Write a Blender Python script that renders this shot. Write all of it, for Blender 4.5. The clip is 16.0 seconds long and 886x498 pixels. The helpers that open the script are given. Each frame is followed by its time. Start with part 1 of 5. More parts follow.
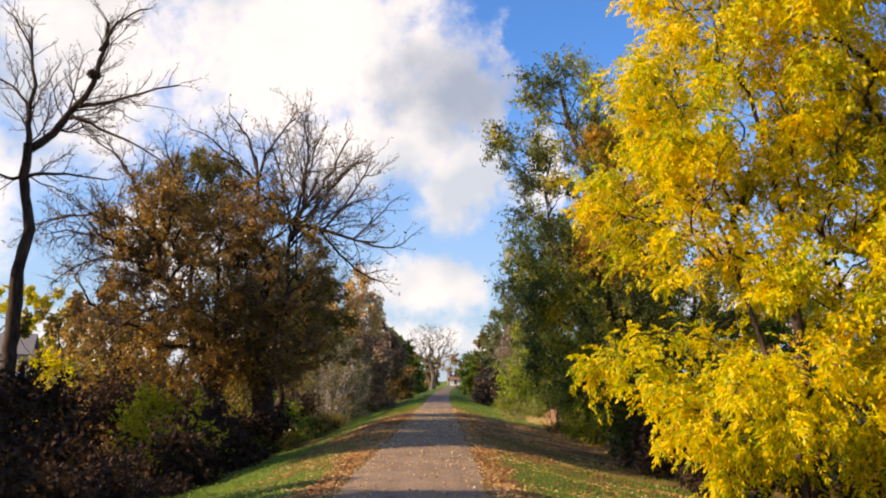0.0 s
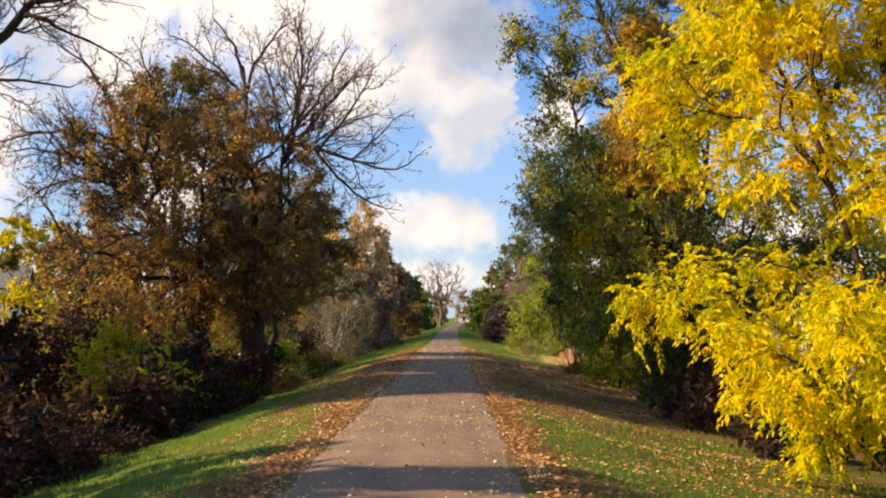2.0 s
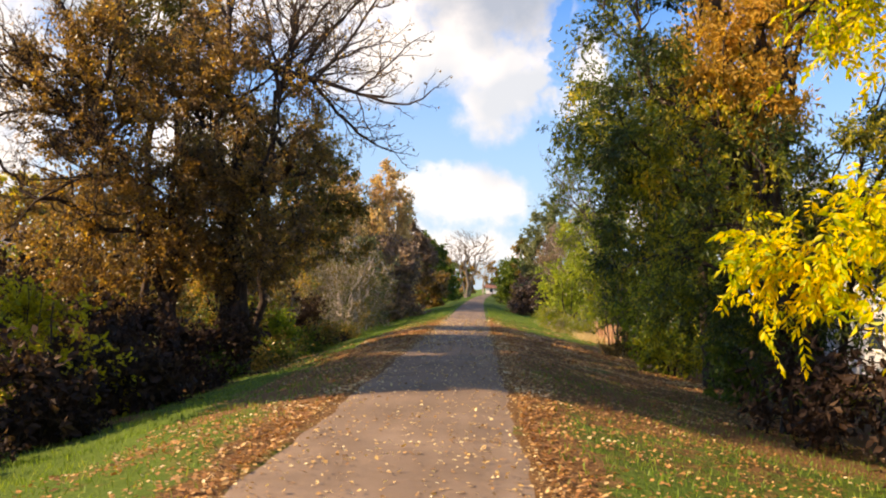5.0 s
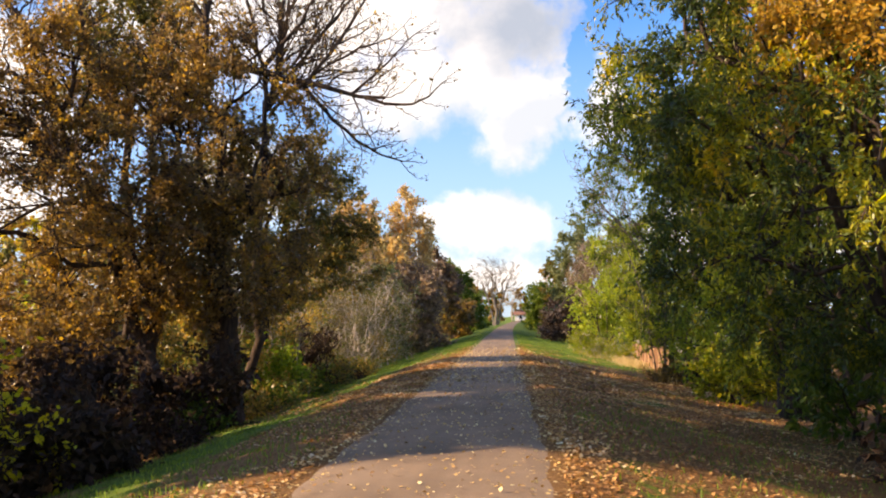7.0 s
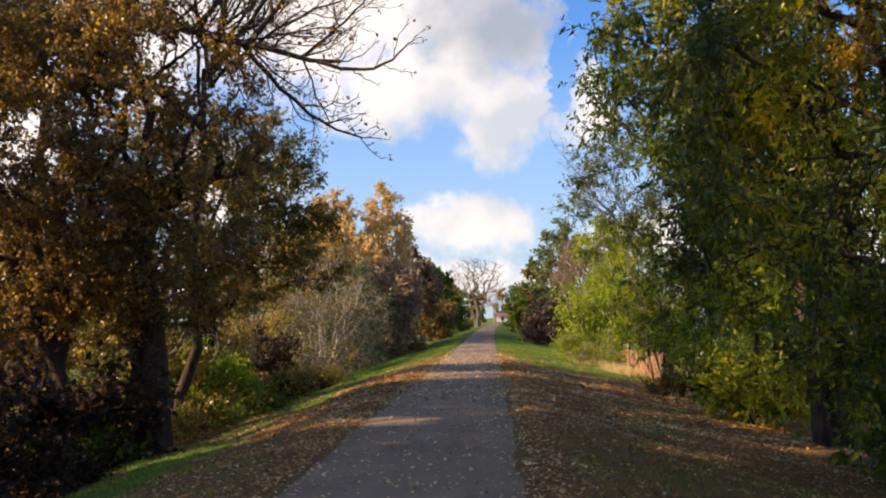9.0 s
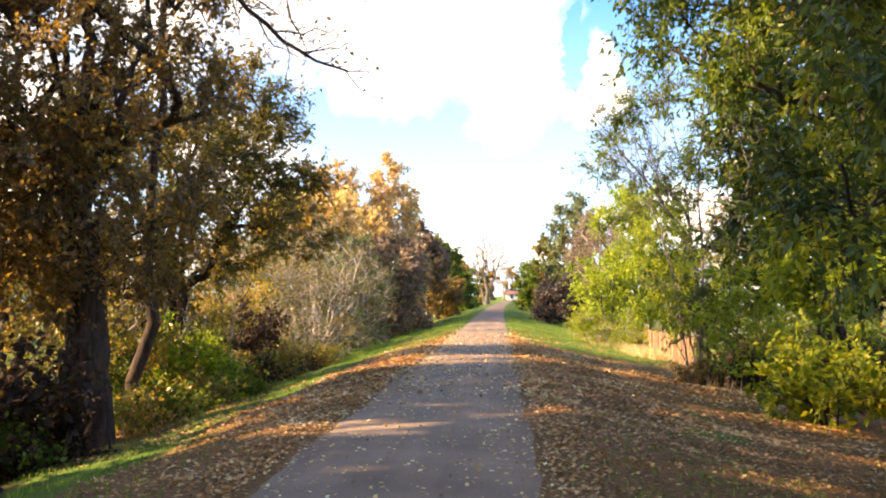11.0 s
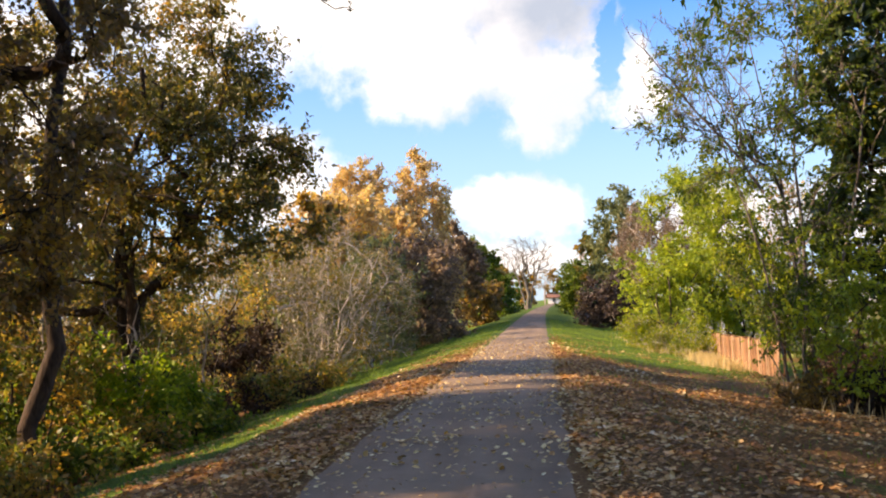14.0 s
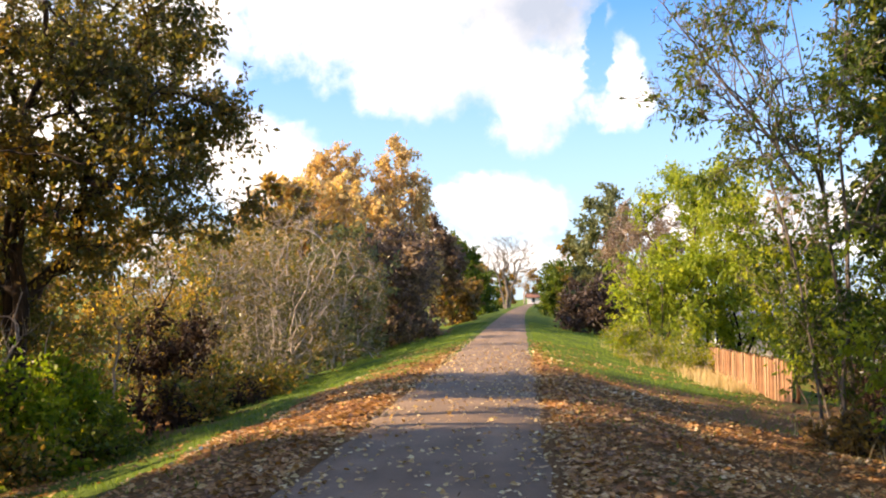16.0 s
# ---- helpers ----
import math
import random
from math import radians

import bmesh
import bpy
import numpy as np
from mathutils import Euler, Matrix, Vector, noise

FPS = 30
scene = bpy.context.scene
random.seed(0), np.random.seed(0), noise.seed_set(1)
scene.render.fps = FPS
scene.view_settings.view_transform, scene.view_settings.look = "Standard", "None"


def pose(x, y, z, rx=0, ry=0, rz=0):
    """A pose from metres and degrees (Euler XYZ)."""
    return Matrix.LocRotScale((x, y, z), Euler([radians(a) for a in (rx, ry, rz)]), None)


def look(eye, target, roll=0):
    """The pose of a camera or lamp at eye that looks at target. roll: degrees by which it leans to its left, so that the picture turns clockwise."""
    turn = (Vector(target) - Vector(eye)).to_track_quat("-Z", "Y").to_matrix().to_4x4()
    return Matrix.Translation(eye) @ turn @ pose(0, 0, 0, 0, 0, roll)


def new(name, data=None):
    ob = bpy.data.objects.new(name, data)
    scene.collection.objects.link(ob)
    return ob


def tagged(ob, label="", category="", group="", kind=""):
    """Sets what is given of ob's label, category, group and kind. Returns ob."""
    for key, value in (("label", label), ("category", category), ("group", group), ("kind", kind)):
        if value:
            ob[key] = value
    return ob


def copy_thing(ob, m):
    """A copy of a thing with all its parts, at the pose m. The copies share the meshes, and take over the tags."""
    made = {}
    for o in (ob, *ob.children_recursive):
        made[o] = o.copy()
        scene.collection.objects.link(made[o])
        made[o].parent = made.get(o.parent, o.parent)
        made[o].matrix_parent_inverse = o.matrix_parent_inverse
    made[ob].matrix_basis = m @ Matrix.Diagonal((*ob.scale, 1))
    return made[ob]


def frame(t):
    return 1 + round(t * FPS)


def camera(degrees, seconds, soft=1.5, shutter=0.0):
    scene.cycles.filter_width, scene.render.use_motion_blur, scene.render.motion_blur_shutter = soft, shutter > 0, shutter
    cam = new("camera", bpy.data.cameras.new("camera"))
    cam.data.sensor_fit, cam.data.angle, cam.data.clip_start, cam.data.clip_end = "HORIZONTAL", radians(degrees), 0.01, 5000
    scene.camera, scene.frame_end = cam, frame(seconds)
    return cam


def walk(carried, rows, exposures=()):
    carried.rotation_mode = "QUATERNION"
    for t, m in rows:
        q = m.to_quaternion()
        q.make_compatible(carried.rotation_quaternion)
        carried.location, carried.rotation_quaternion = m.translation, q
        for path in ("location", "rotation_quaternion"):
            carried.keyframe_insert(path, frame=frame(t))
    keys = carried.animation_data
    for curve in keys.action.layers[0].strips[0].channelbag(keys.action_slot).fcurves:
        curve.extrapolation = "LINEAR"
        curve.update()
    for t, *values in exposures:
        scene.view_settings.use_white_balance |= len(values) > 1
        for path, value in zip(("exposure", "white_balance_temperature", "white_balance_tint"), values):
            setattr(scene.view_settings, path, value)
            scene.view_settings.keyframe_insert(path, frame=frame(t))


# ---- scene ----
cam = camera(54.3, 16.0, soft=2.0)
METRES, EYE, TILT, LEAN, TURN = 32.0, 1.7, 9.0, 0.0, 0.0
EXPOSURE = [(0.0, 0.78, 7850), (1.0, 0.80, 8200), (3.5, 0.86, 8300), (6.5, 1.16, 8450), (7.0, 1.17, 8350), (7.5, 1.14, 8250), (8.5, 1.04, 7850), (9.0, 0.82, 7950), (9.7, 1.42, 8850), (11.8, 2.02, 8500), (12.2, 1.92, 8400), (12.6, 1.36, 8300), (14.0, 1.26, 8250), (15.0, 1.27, 8250), (15.5, 1.33, 8250), (16.0, 1.40, 8250)]
ROWS = [
    (0.0, 0.0, 0.0, 0.0, 0.0, 0.0, -0.0),
    (0.5, -0.001, 0.0315, -0.0047, 0.87, -0.54, 0.17),
    (1.0, -0.0024, 0.062, -0.0095, 1.16, -2.25, 0.6),
    (1.5, -0.0009, 0.0949, -0.0145, 0.9, -2.63, -0.66),
    (2.0, -0.0007, 0.1265, -0.0197, 0.58, -4.14, -0.21),
    (2.5, 0.0013, 0.1593, -0.0244, 1.99, -2.37, 1.52),
    (3.0, 0.0014, 0.1908, -0.0294, 3.08, -3.44, 0.29),
    (3.5, 0.0034, 0.2217, -0.0352, 2.26, -4.16, -1.64),
    (6.0, 0.0095, 0.3796, -0.0636, 3.75, -6.73, 0.41),
    (6.5, 0.0109, 0.4096, -0.0694, 4.01, -6.28, 1.9),
    (7.0, 0.0105, 0.4405, -0.0744, 4.1, -4.1, 1.76),
    (7.5, 0.0126, 0.4715, -0.078, 3.71, 0.38, 0.26),
    (8.0, 0.0133, 0.5019, -0.082, 4.21, 0.65, 1.54),
    (8.5, 0.0128, 0.5327, -0.0847, 3.21, 0.08, 1.76),
    (9.0, 0.0135, 0.5631, -0.0907, 2.93, -4.06, 1.6),
    (9.5, 0.0129, 0.5939, -0.0962, 3.16, -6.13, 1.24),
    (12.0, 0.0117, 0.7443, -0.1221, 4.06, -3.27, 1.49),
    (12.5, 0.0114, 0.7756, -0.1263, 5.86, -1.58, 2.83),
    (13.0, 0.014, 0.8058, -0.1318, 8.96, -2.35, 1.93),
    (13.5, 0.0142, 0.8365, -0.1367, 9.88, -4.22, 1.3),
    (14.0, 0.0157, 0.8671, -0.142, 6.11, -5.01, 3.13),
    (14.5, 0.0144, 0.8969, -0.1453, 7.62, -5.79, 1.05),
    (15.0, 0.0134, 0.9265, -0.1501, 7.95, -5.77, 1.04),
    (15.5, 0.0136, 0.9561, -0.1524, 7.31, -4.29, -0.34),
    (16.0, 0.0134, 0.9854, -0.156, 5.1, -5.34, 0.61),
]
walk(cam, [(t, pose(0, 0, EYE, TILT, LEAN, TURN) @ pose(METRES * x, METRES * y, METRES * z, 90 + pitch, roll, yaw)) for t, x, y, z, yaw, pitch, roll in ROWS],
     [(t, s, k, 18) for t, s, k in EXPOSURE])

# ---- light ----
SUN_AZ, SUN_EL = 104.0, 29.0      # degrees west of the way ahead, and above the horizon
to_sun = Vector((-math.sin(radians(SUN_AZ)) * math.cos(radians(SUN_EL)), math.cos(radians(SUN_AZ)) * math.cos(radians(SUN_EL)), math.sin(radians(SUN_EL))))
sun_data = bpy.data.lights.new("sun", "SUN")
sun_data.energy, sun_data.angle, sun_data.color = 5.0, radians(0.6), (1.0, 0.84, 0.62)
sun = new("sun", sun_data)
sun.matrix_basis = look(to_sun * 60, (0, 0, 0))


def link(tree, a, b):
    tree.links.new(a, b)


def math_node(tree, op, a, b=None, c=None, clamp=False):
    n = tree.nodes.new("ShaderNodeMath")
    n.operation, n.use_clamp = op, clamp
    for i, v in enumerate((a, b, c)):
        if v is None:
            continue
        if isinstance(v, (int, float)):
            n.inputs[i].default_value = v
        else:
            link(tree, v, n.inputs[i])
    return n.outputs[0]


def ramp_node(tree, fac, stops):
    n = tree.nodes.new("ShaderNodeValToRGB")
    el = n.color_ramp.elements
    while len(el) < len(stops):
        el.new(0.5)
    for e, (p, c) in zip(el, stops):
        e.position, e.color = p, (*c, 1) if len(c) == 3 else c
    link(tree, fac, n.inputs[0])
    return n.outputs[0]


def mix_node(tree, fac, a, b):
    n = tree.nodes.new("ShaderNodeMix")
    n.data_type = "RGBA"
    for s, v in ((n.inputs[0], fac), (n.inputs[6], a), (n.inputs[7], b)):
        if isinstance(v, (int, float)):
            s.default_value = v
        elif isinstance(v, tuple):
            s.default_value = (*v, 1)
        else:
            link(tree, v, s)
    return n.outputs[2]


def noise_node(tree, vec, scale, detail=4, rough=0.55, dist=0.0):
    n = tree.nodes.new("ShaderNodeTexNoise")
    n.inputs["Scale"].default_value, n.inputs["Detail"].default_value = scale, detail
    n.inputs["Roughness"].default_value, n.inputs["Distortion"].default_value = rough, dist
    if vec is not None:
        link(tree, vec, n.inputs["Vector"])
    return n.outputs["Fac"]


# sky with broken autumn cloud: (azimuth right of ahead, elevation, half width, half height), degrees
CLOUDS = [(-10, 21.5, 13, 7.0), (-4, 15.5, 7, 3.0), (0.8, 13.8, 3.4, 3.2), (6.6, 14.2, 1.8, 2.4), (-1.5, 6.3, 3.7, 2.3),
          (-17, 9, 4.2, 3.0), (-34, 13, 7, 8), (14, 27, 7, 1.5), (-10, 3, 16, 1.6), (20, 5, 12, 2.2), (-0.4, 20, 3.8, 3.8), (-24, 20, 7, 7), (-4, 18.6, 4, 3)]
BREAKS = [(4.3, 16.2, 1.1, 2.4), (6.5, 21.5, 3.0, 3.4)]
world = bpy.data.worlds.new("sky")
scene.world = world
world.use_nodes = True
wt = world.node_tree
wt.nodes.clear()
sky = wt.nodes.new("ShaderNodeTexSky")
sky.sky_type, sky.sun_disc = "NISHITA", False
sky.sun_elevation, sky.sun_rotation = radians(SUN_EL), radians(-SUN_AZ)
sky.air_density, sky.dust_density, sky.ozone_density = 1.0, 0.6, 2.0
coord = wt.nodes.new("ShaderNodeTexCoord")
sep = wt.nodes.new("ShaderNodeSeparateXYZ")
link(wt, coord.outputs["Generated"], sep.inputs[0])
az = math_node(wt, "MULTIPLY", math_node(wt, "ARCTAN2", sep.outputs[0], sep.outputs[1]), 57.2958)
el = math_node(wt, "MULTIPLY", math_node(wt, "ARCSINE", sep.outputs[2]), 57.2958)
raw_az, raw_el = az, el
az = math_node(wt, "ADD", az, math_node(wt, "MULTIPLY", math_node(wt, "SUBTRACT", noise_node(wt, coord.outputs["Generated"], 10.0, 5, 0.6), 0.5), 8.0))
shifted = wt.nodes.new("ShaderNodeVectorMath")
shifted.operation = "ADD"
shifted.inputs[1].default_value = (5.2, 1.7, 3.1)
link(wt, coord.outputs["Generated"], shifted.inputs[0])
el = math_node(wt, "ADD", el, math_node(wt, "MULTIPLY", math_node(wt, "SUBTRACT", noise_node(wt, shifted.outputs[0], 13.0, 5, 0.6), 0.5), 4.0))
big = noise_node(wt, coord.outputs["Generated"], 9.0, 7, 0.6)
fine = noise_node(wt, coord.outputs["Generated"], 26.0, 5, 0.6)
field = None
for a, e, ra, re in CLOUDS:
    dx = math_node(wt, "MULTIPLY", math_node(wt, "SUBTRACT", az, a), 1 / ra)
    dy = math_node(wt, "MULTIPLY", math_node(wt, "SUBTRACT", el, e), 1 / re)
    q = math_node(wt, "ADD", math_node(wt, "MULTIPLY", dx, dx), math_node(wt, "MULTIPLY", dy, dy))
    v = math_node(wt, "SUBTRACT", 1.0, q)
    field = v if field is None else math_node(wt, "SMOOTH_MAX", field, v, 0.3)
for a, e, ra, re in BREAKS:
    dx = math_node(wt, "MULTIPLY", math_node(wt, "SUBTRACT", az, a), 1 / ra)
    dy = math_node(wt, "MULTIPLY", math_node(wt, "SUBTRACT", el, e), 1 / re)
    q = math_node(wt, "ADD", math_node(wt, "MULTIPLY", dx, dx), math_node(wt, "MULTIPLY", dy, dy))
    field = math_node(wt, "SUBTRACT", field, math_node(wt, "MULTIPLY", math_node(wt, "SUBTRACT", 1.0, q, clamp=True), 1.6))
open_sky = math_node(wt, "MULTIPLY", math_node(wt, "SUBTRACT", noise_node(wt, coord.outputs["Generated"], 3.2, 5, 0.6), 0.57), 7.0)
high = math_node(wt, "MULTIPLY", math_node(wt, "SUBTRACT", raw_el, 29.0), 0.2, clamp=True)
far_side = math_node(wt, "MULTIPLY", math_node(wt, "SUBTRACT", math_node(wt, "ABSOLUTE", raw_az), 42.0), 0.1, clamp=True)
where = math_node(wt, "MAXIMUM", high, far_side)
field = math_node(wt, "ADD", math_node(wt, "MULTIPLY", field, math_node(wt, "SUBTRACT", 1.0, where)), math_node(wt, "MULTIPLY", open_sky, where))
field = math_node(wt, "MAXIMUM", field, -1.6)
field = math_node(wt, "ADD", field, math_node(wt, "MULTIPLY", math_node(wt, "SUBTRACT", big, 0.5), 2.6))
field = math_node(wt, "ADD", field, math_node(wt, "MULTIPLY", math_node(wt, "SUBTRACT", fine, 0.5), 1.8))
cover = wt.nodes.new("ShaderNodeMapRange")
cover.interpolation_type = "SMOOTHSTEP"
cover.inputs["From Min"].default_value, cover.inputs["From Max"].default_value = -0.6, 0.75
link(wt, field, cover.inputs["Value"])
sky_gain = wt.nodes.new("ShaderNodeVectorMath")
sky_gain.operation = "MULTIPLY"
link(wt, sky.outputs[0], sky_gain.inputs[0])
sky_gain.inputs[1].default_value = (0.062, 0.146, 0.245)
thick = noise_node(wt, coord.outputs["Generated"], 5.5, 4, 0.5)
cloud_col = ramp_node(wt, thick, [(0.34, (0.56, 0.68, 0.84)), (0.47, (0.90, 0.95, 1.02)), (0.8, (1.03, 1.05, 1.09))])
# thick grey underside of the big cloud
ux = math_node(wt, "MULTIPLY", math_node(wt, "SUBTRACT", az, 0.6), 0.17)
uy = math_node(wt, "MULTIPLY", math_node(wt, "SUBTRACT", el, 19.6), 0.21)
under = math_node(wt, "SUBTRACT", 1.0, math_node(wt, "ADD", math_node(wt, "MULTIPLY", ux, ux), math_node(wt, "MULTIPLY", uy, uy)), clamp=True)
under = math_node(wt, "MULTIPLY", math_node(wt, "ADD", under, math_node(wt, "SUBTRACT", big, 0.6)), 1.1, clamp=True)
cloud_col = mix_node(wt, under, cloud_col, (0.36, 0.46, 0.62))
haze = math_node(wt, "MULTIPLY", math_node(wt, "SUBTRACT", 19.0, raw_el), 0.05, clamp=True)
clear = mix_node(wt, haze, sky_gain.outputs[0], (0.45, 0.62, 0.83))
sky_mix = mix_node(wt, math_node(wt, "MULTIPLY", cover.outputs[0], 0.97), clear, cloud_col)
back = wt.nodes.new("ShaderNodeBackground")
link(wt, sky_mix, back.inputs[0])
back.inputs[1].default_value = 0.64
out = wt.nodes.new("ShaderNodeOutputWorld")
link(wt, back.outputs[0], out.inputs[0])


# ---- materials ----
def material(name):
    m = bpy.data.materials.new(name)
    m.use_nodes = True
    t = m.node_tree
    t.nodes.clear()
    o = t.nodes.new("ShaderNodeOutputMaterial")
    return m, t, o


def principled(t, o, base, rough=0.8, bump=None, strength=0.4, dist=0.02, metal=0.0, spec=0.3):
    p = t.nodes.new("ShaderNodeBsdfPrincipled")
    if isinstance(base, tuple):
        p.inputs["Base Color"].default_value = (*base, 1)
    else:
        link(t, base, p.inputs["Base Color"])
    p.inputs["Roughness"].default_value, p.inputs["Metallic"].default_value = rough, metal
    p.inputs["Specular IOR Level"].default_value = spec
    if bump is not None:
        b = t.nodes.new("ShaderNodeBump")
        b.inputs["Strength"].default_value, b.inputs["Distance"].default_value = strength, dist
        link(t, bump, b.inputs["Height"])
        link(t, b.outputs[0], p.inputs["Normal"])
    link(t, p.outputs[0], o.inputs[0])
    return p


def object_coord(t):
    return t.nodes.new("ShaderNodeTexCoord").outputs["Object"]


def leaf_material(name, stops, through_light=0.4, rough=0.45, gloss=0.25, single=0.6, clump=1.1):
    """Thin leaves: each leaf takes its own colour from the ramp; light also comes through."""
    m, t, o = material(name)
    g = t.nodes.new("ShaderNodeNewGeometry")
    patch = noise_node(t, object_coord(t), 0.55, 3, 0.5)
    f = math_node(t, "ADD", math_node(t, "MULTIPLY", g.outputs["Random Per Island"], single),
                  math_node(t, "MULTIPLY", math_node(t, "SUBTRACT", patch, 0.32), clump), clamp=True)
    col = ramp_node(t, f, stops)
    p = principled(t, o, col, rough, spec=gloss)
    tr = t.nodes.new("ShaderNodeBsdfTranslucent")
    glow = t.nodes.new("ShaderNodeVectorMath")
    glow.operation = "MULTIPLY"
    link(t, col, glow.inputs[0])
    glow.inputs[1].default_value = (1.5, 1.45, 0.8)
    link(t, glow.outputs[0], tr.inputs[0])
    mx = t.nodes.new("ShaderNodeMixShader")
    mx.inputs[0].default_value = through_light
    link(t, p.outputs[0], mx.inputs[1])
    link(t, tr.outputs[0], mx.inputs[2])
    link(t, mx.outputs[0], o.inputs[0])
    return m


def bark_material(name, dark, light, scale=9.0):
    m, t, o = material(name)
    c = object_coord(t)
    mp = t.nodes.new("ShaderNodeMapping")
    mp.inputs["Scale"].default_value = (1, 1, 0.22)
    link(t, c, mp.inputs[0])
    ridges = noise_node(t, mp.outputs[0], scale, 6, 0.65, 0.6)
    blot = noise_node(t, c, 1.3, 3)
    col = ramp_node(t, math_node(t, "ADD", math_node(t, "MULTIPLY", ridges, 0.7), math_node(t, "MULTIPLY", blot, 0.3)), [(0.38, dark), (0.62, light)])
    principled(t, o, col, 0.92, ridges, 0.9, 0.03, spec=0.15)
    return m


BARK = bark_material("bark_brown", (0.024, 0.017, 0.014), (0.095, 0.066, 0.05))
BARK_GREY = bark_material("bark_grey", (0.07, 0.055, 0.045), (0.24, 0.20, 0.17))
TWIG_TAN = bark_material("twig_tan", (0.28, 0.23, 0.19), (0.58, 0.49, 0.42), 20)
LEAF_YELLOW = leaf_material("leaf_golden", [(0.0, (0.13, 0.24, 0.012)), (0.34, (0.42, 0.45, 0.012)), (0.6, (0.72, 0.56, 0.010)), (0.88, (0.84, 0.58, 0.013)), (1.0, (0.74, 0.44, 0.03))], 0.48, single=0.6, clump=1.1)
LEAF_BROWN = leaf_material("leaf_brown", [(0.0, (0.055, 0.05, 0.018)), (0.25, (0.125, 0.088, 0.045)), (0.58, (0.24, 0.145, 0.052)), (0.84, (0.44, 0.27, 0.05)), (1.0, (0.72, 0.50, 0.04))], 0.5, 0.36, 0.5, single=0.48, clump=1.4)
LEAF_OLIVE = leaf_material("leaf_olive", [(0.0, (0.05, 0.066, 0.020)), (0.45, (0.115, 0.112, 0.032)), (0.8, (0.25, 0.165, 0.038)), (1.0, (0.46, 0.24, 0.04))], 0.52, 0.38, 0.5, single=0.5, clump=1.4)
LEAF_GREEN = leaf_material("leaf_dark_green", [(0.0, (0.010, 0.022, 0.009)), (0.55, (0.026, 0.050, 0.013)), (0.76, (0.07, 0.10, 0.016)), (0.88, (0.26, 0.26, 0.02)), (1.0, (0.52, 0.34, 0.02))], 0.3, 0.33, 0.5)
LEAF_TURNING = leaf_material("leaf_turning_green", [(0.0, (0.016, 0.032, 0.011)), (0.34, (0.042, 0.068, 0.015)), (0.52, (0.10, 0.13, 0.018)), (0.68, (0.27, 0.27, 0.022)), (0.84, (0.54, 0.46, 0.025)), (1.0, (0.66, 0.42, 0.03))], 0.36, 0.4, 0.35, 0.34, 1.9)
LEAF_LIME = leaf_material("leaf_lime", [(0.0, (0.09, 0.15, 0.02)), (0.35, (0.22, 0.29, 0.03)), (0.74, (0.39, 0.43, 0.04)), (1.0, (0.60, 0.51, 0.03))], 0.45, single=0.42, clump=1.5)
LEAF_SHADE = leaf_material("leaf_shade_green", [(0.0, (0.03, 0.055, 0.012)), (0.5, (0.08, 0.13, 0.02)), (1.0, (0.22, 0.24, 0.025))], 0.42)
LEAF_PURPLE = leaf_material("leaf_russet", [(0.0, (0.09, 0.06, 0.053)), (0.5, (0.19, 0.13, 0.105)), (0.85, (0.31, 0.22, 0.14)), (1.0, (0.42, 0.25, 0.08))], 0.35)
LEAF_MOSS = leaf_material("leaf_moss", [(0.0, (0.07, 0.11, 0.018)), (0.4, (0.18, 0.22, 0.025)), (0.75, (0.36, 0.34, 0.03)), (1.0, (0.54, 0.38, 0.035))], 0.58)
# russet darkened to near black: the thicket's deep shade is in this colour
LEAF_SHADED_RUSSET = leaf_material("leaf_dark_russet", [(0.0, (0.022, 0.014, 0.013)), (0.6, (0.050, 0.030, 0.022)), (1.0, (0.11, 0.065, 0.034))], 0.25, 0.6, 0.12)
LEAF_FRESH = leaf_material("leaf_fresh_green", [(0.0, (0.06, 0.12, 0.014)), (0.4, (0.13, 0.215, 0.02)), (0.8, (0.27, 0.33, 0.03)), (1.0, (0.44, 0.41, 0.03))], 0.55)
LEAF_THICKET = leaf_material("leaf_thicket", [(0.0, (0.055, 0.08, 0.02)), (0.36, (0.13, 0.165, 0.028)), (0.6, (0.26, 0.185, 0.055)), (0.84, (0.40, 0.235, 0.05)), (1.0, (0.56, 0.40, 0.055))], 0.5, 0.38, 0.5, single=0.6, clump=1.5)
LEAF_AMBER = leaf_material("leaf_amber", [(0.0, (0.16, 0.13, 0.03)), (0.4, (0.40, 0.25, 0.05)), (0.75, (0.60, 0.36, 0.06)), (1.0, (0.72, 0.50, 0.10))], 0.45)
LEAF_MUSTARD = leaf_material("leaf_mustard", [(0.0, (0.20, 0.20, 0.015)), (0.5, (0.50, 0.43, 0.02)), (1.0, (0.70, 0.56, 0.025))], 0.5)
LEAF_GREYGREEN = leaf_material("leaf_grey_green", [(0.0, (0.07, 0.09, 0.045)), (0.5, (0.15, 0.175, 0.085)), (1.0, (0.26, 0.26, 0.12))], 0.35)
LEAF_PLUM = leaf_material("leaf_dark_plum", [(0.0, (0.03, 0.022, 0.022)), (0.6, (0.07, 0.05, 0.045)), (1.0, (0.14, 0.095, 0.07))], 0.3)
LEAF_ORANGE = leaf_material("leaf_orange", [(0.0, (0.30, 0.21, 0.11)), (0.4, (0.50, 0.34, 0.16)), (0.75, (0.68, 0.50, 0.24)), (1.0, (0.75, 0.60, 0.28))], 0.4)


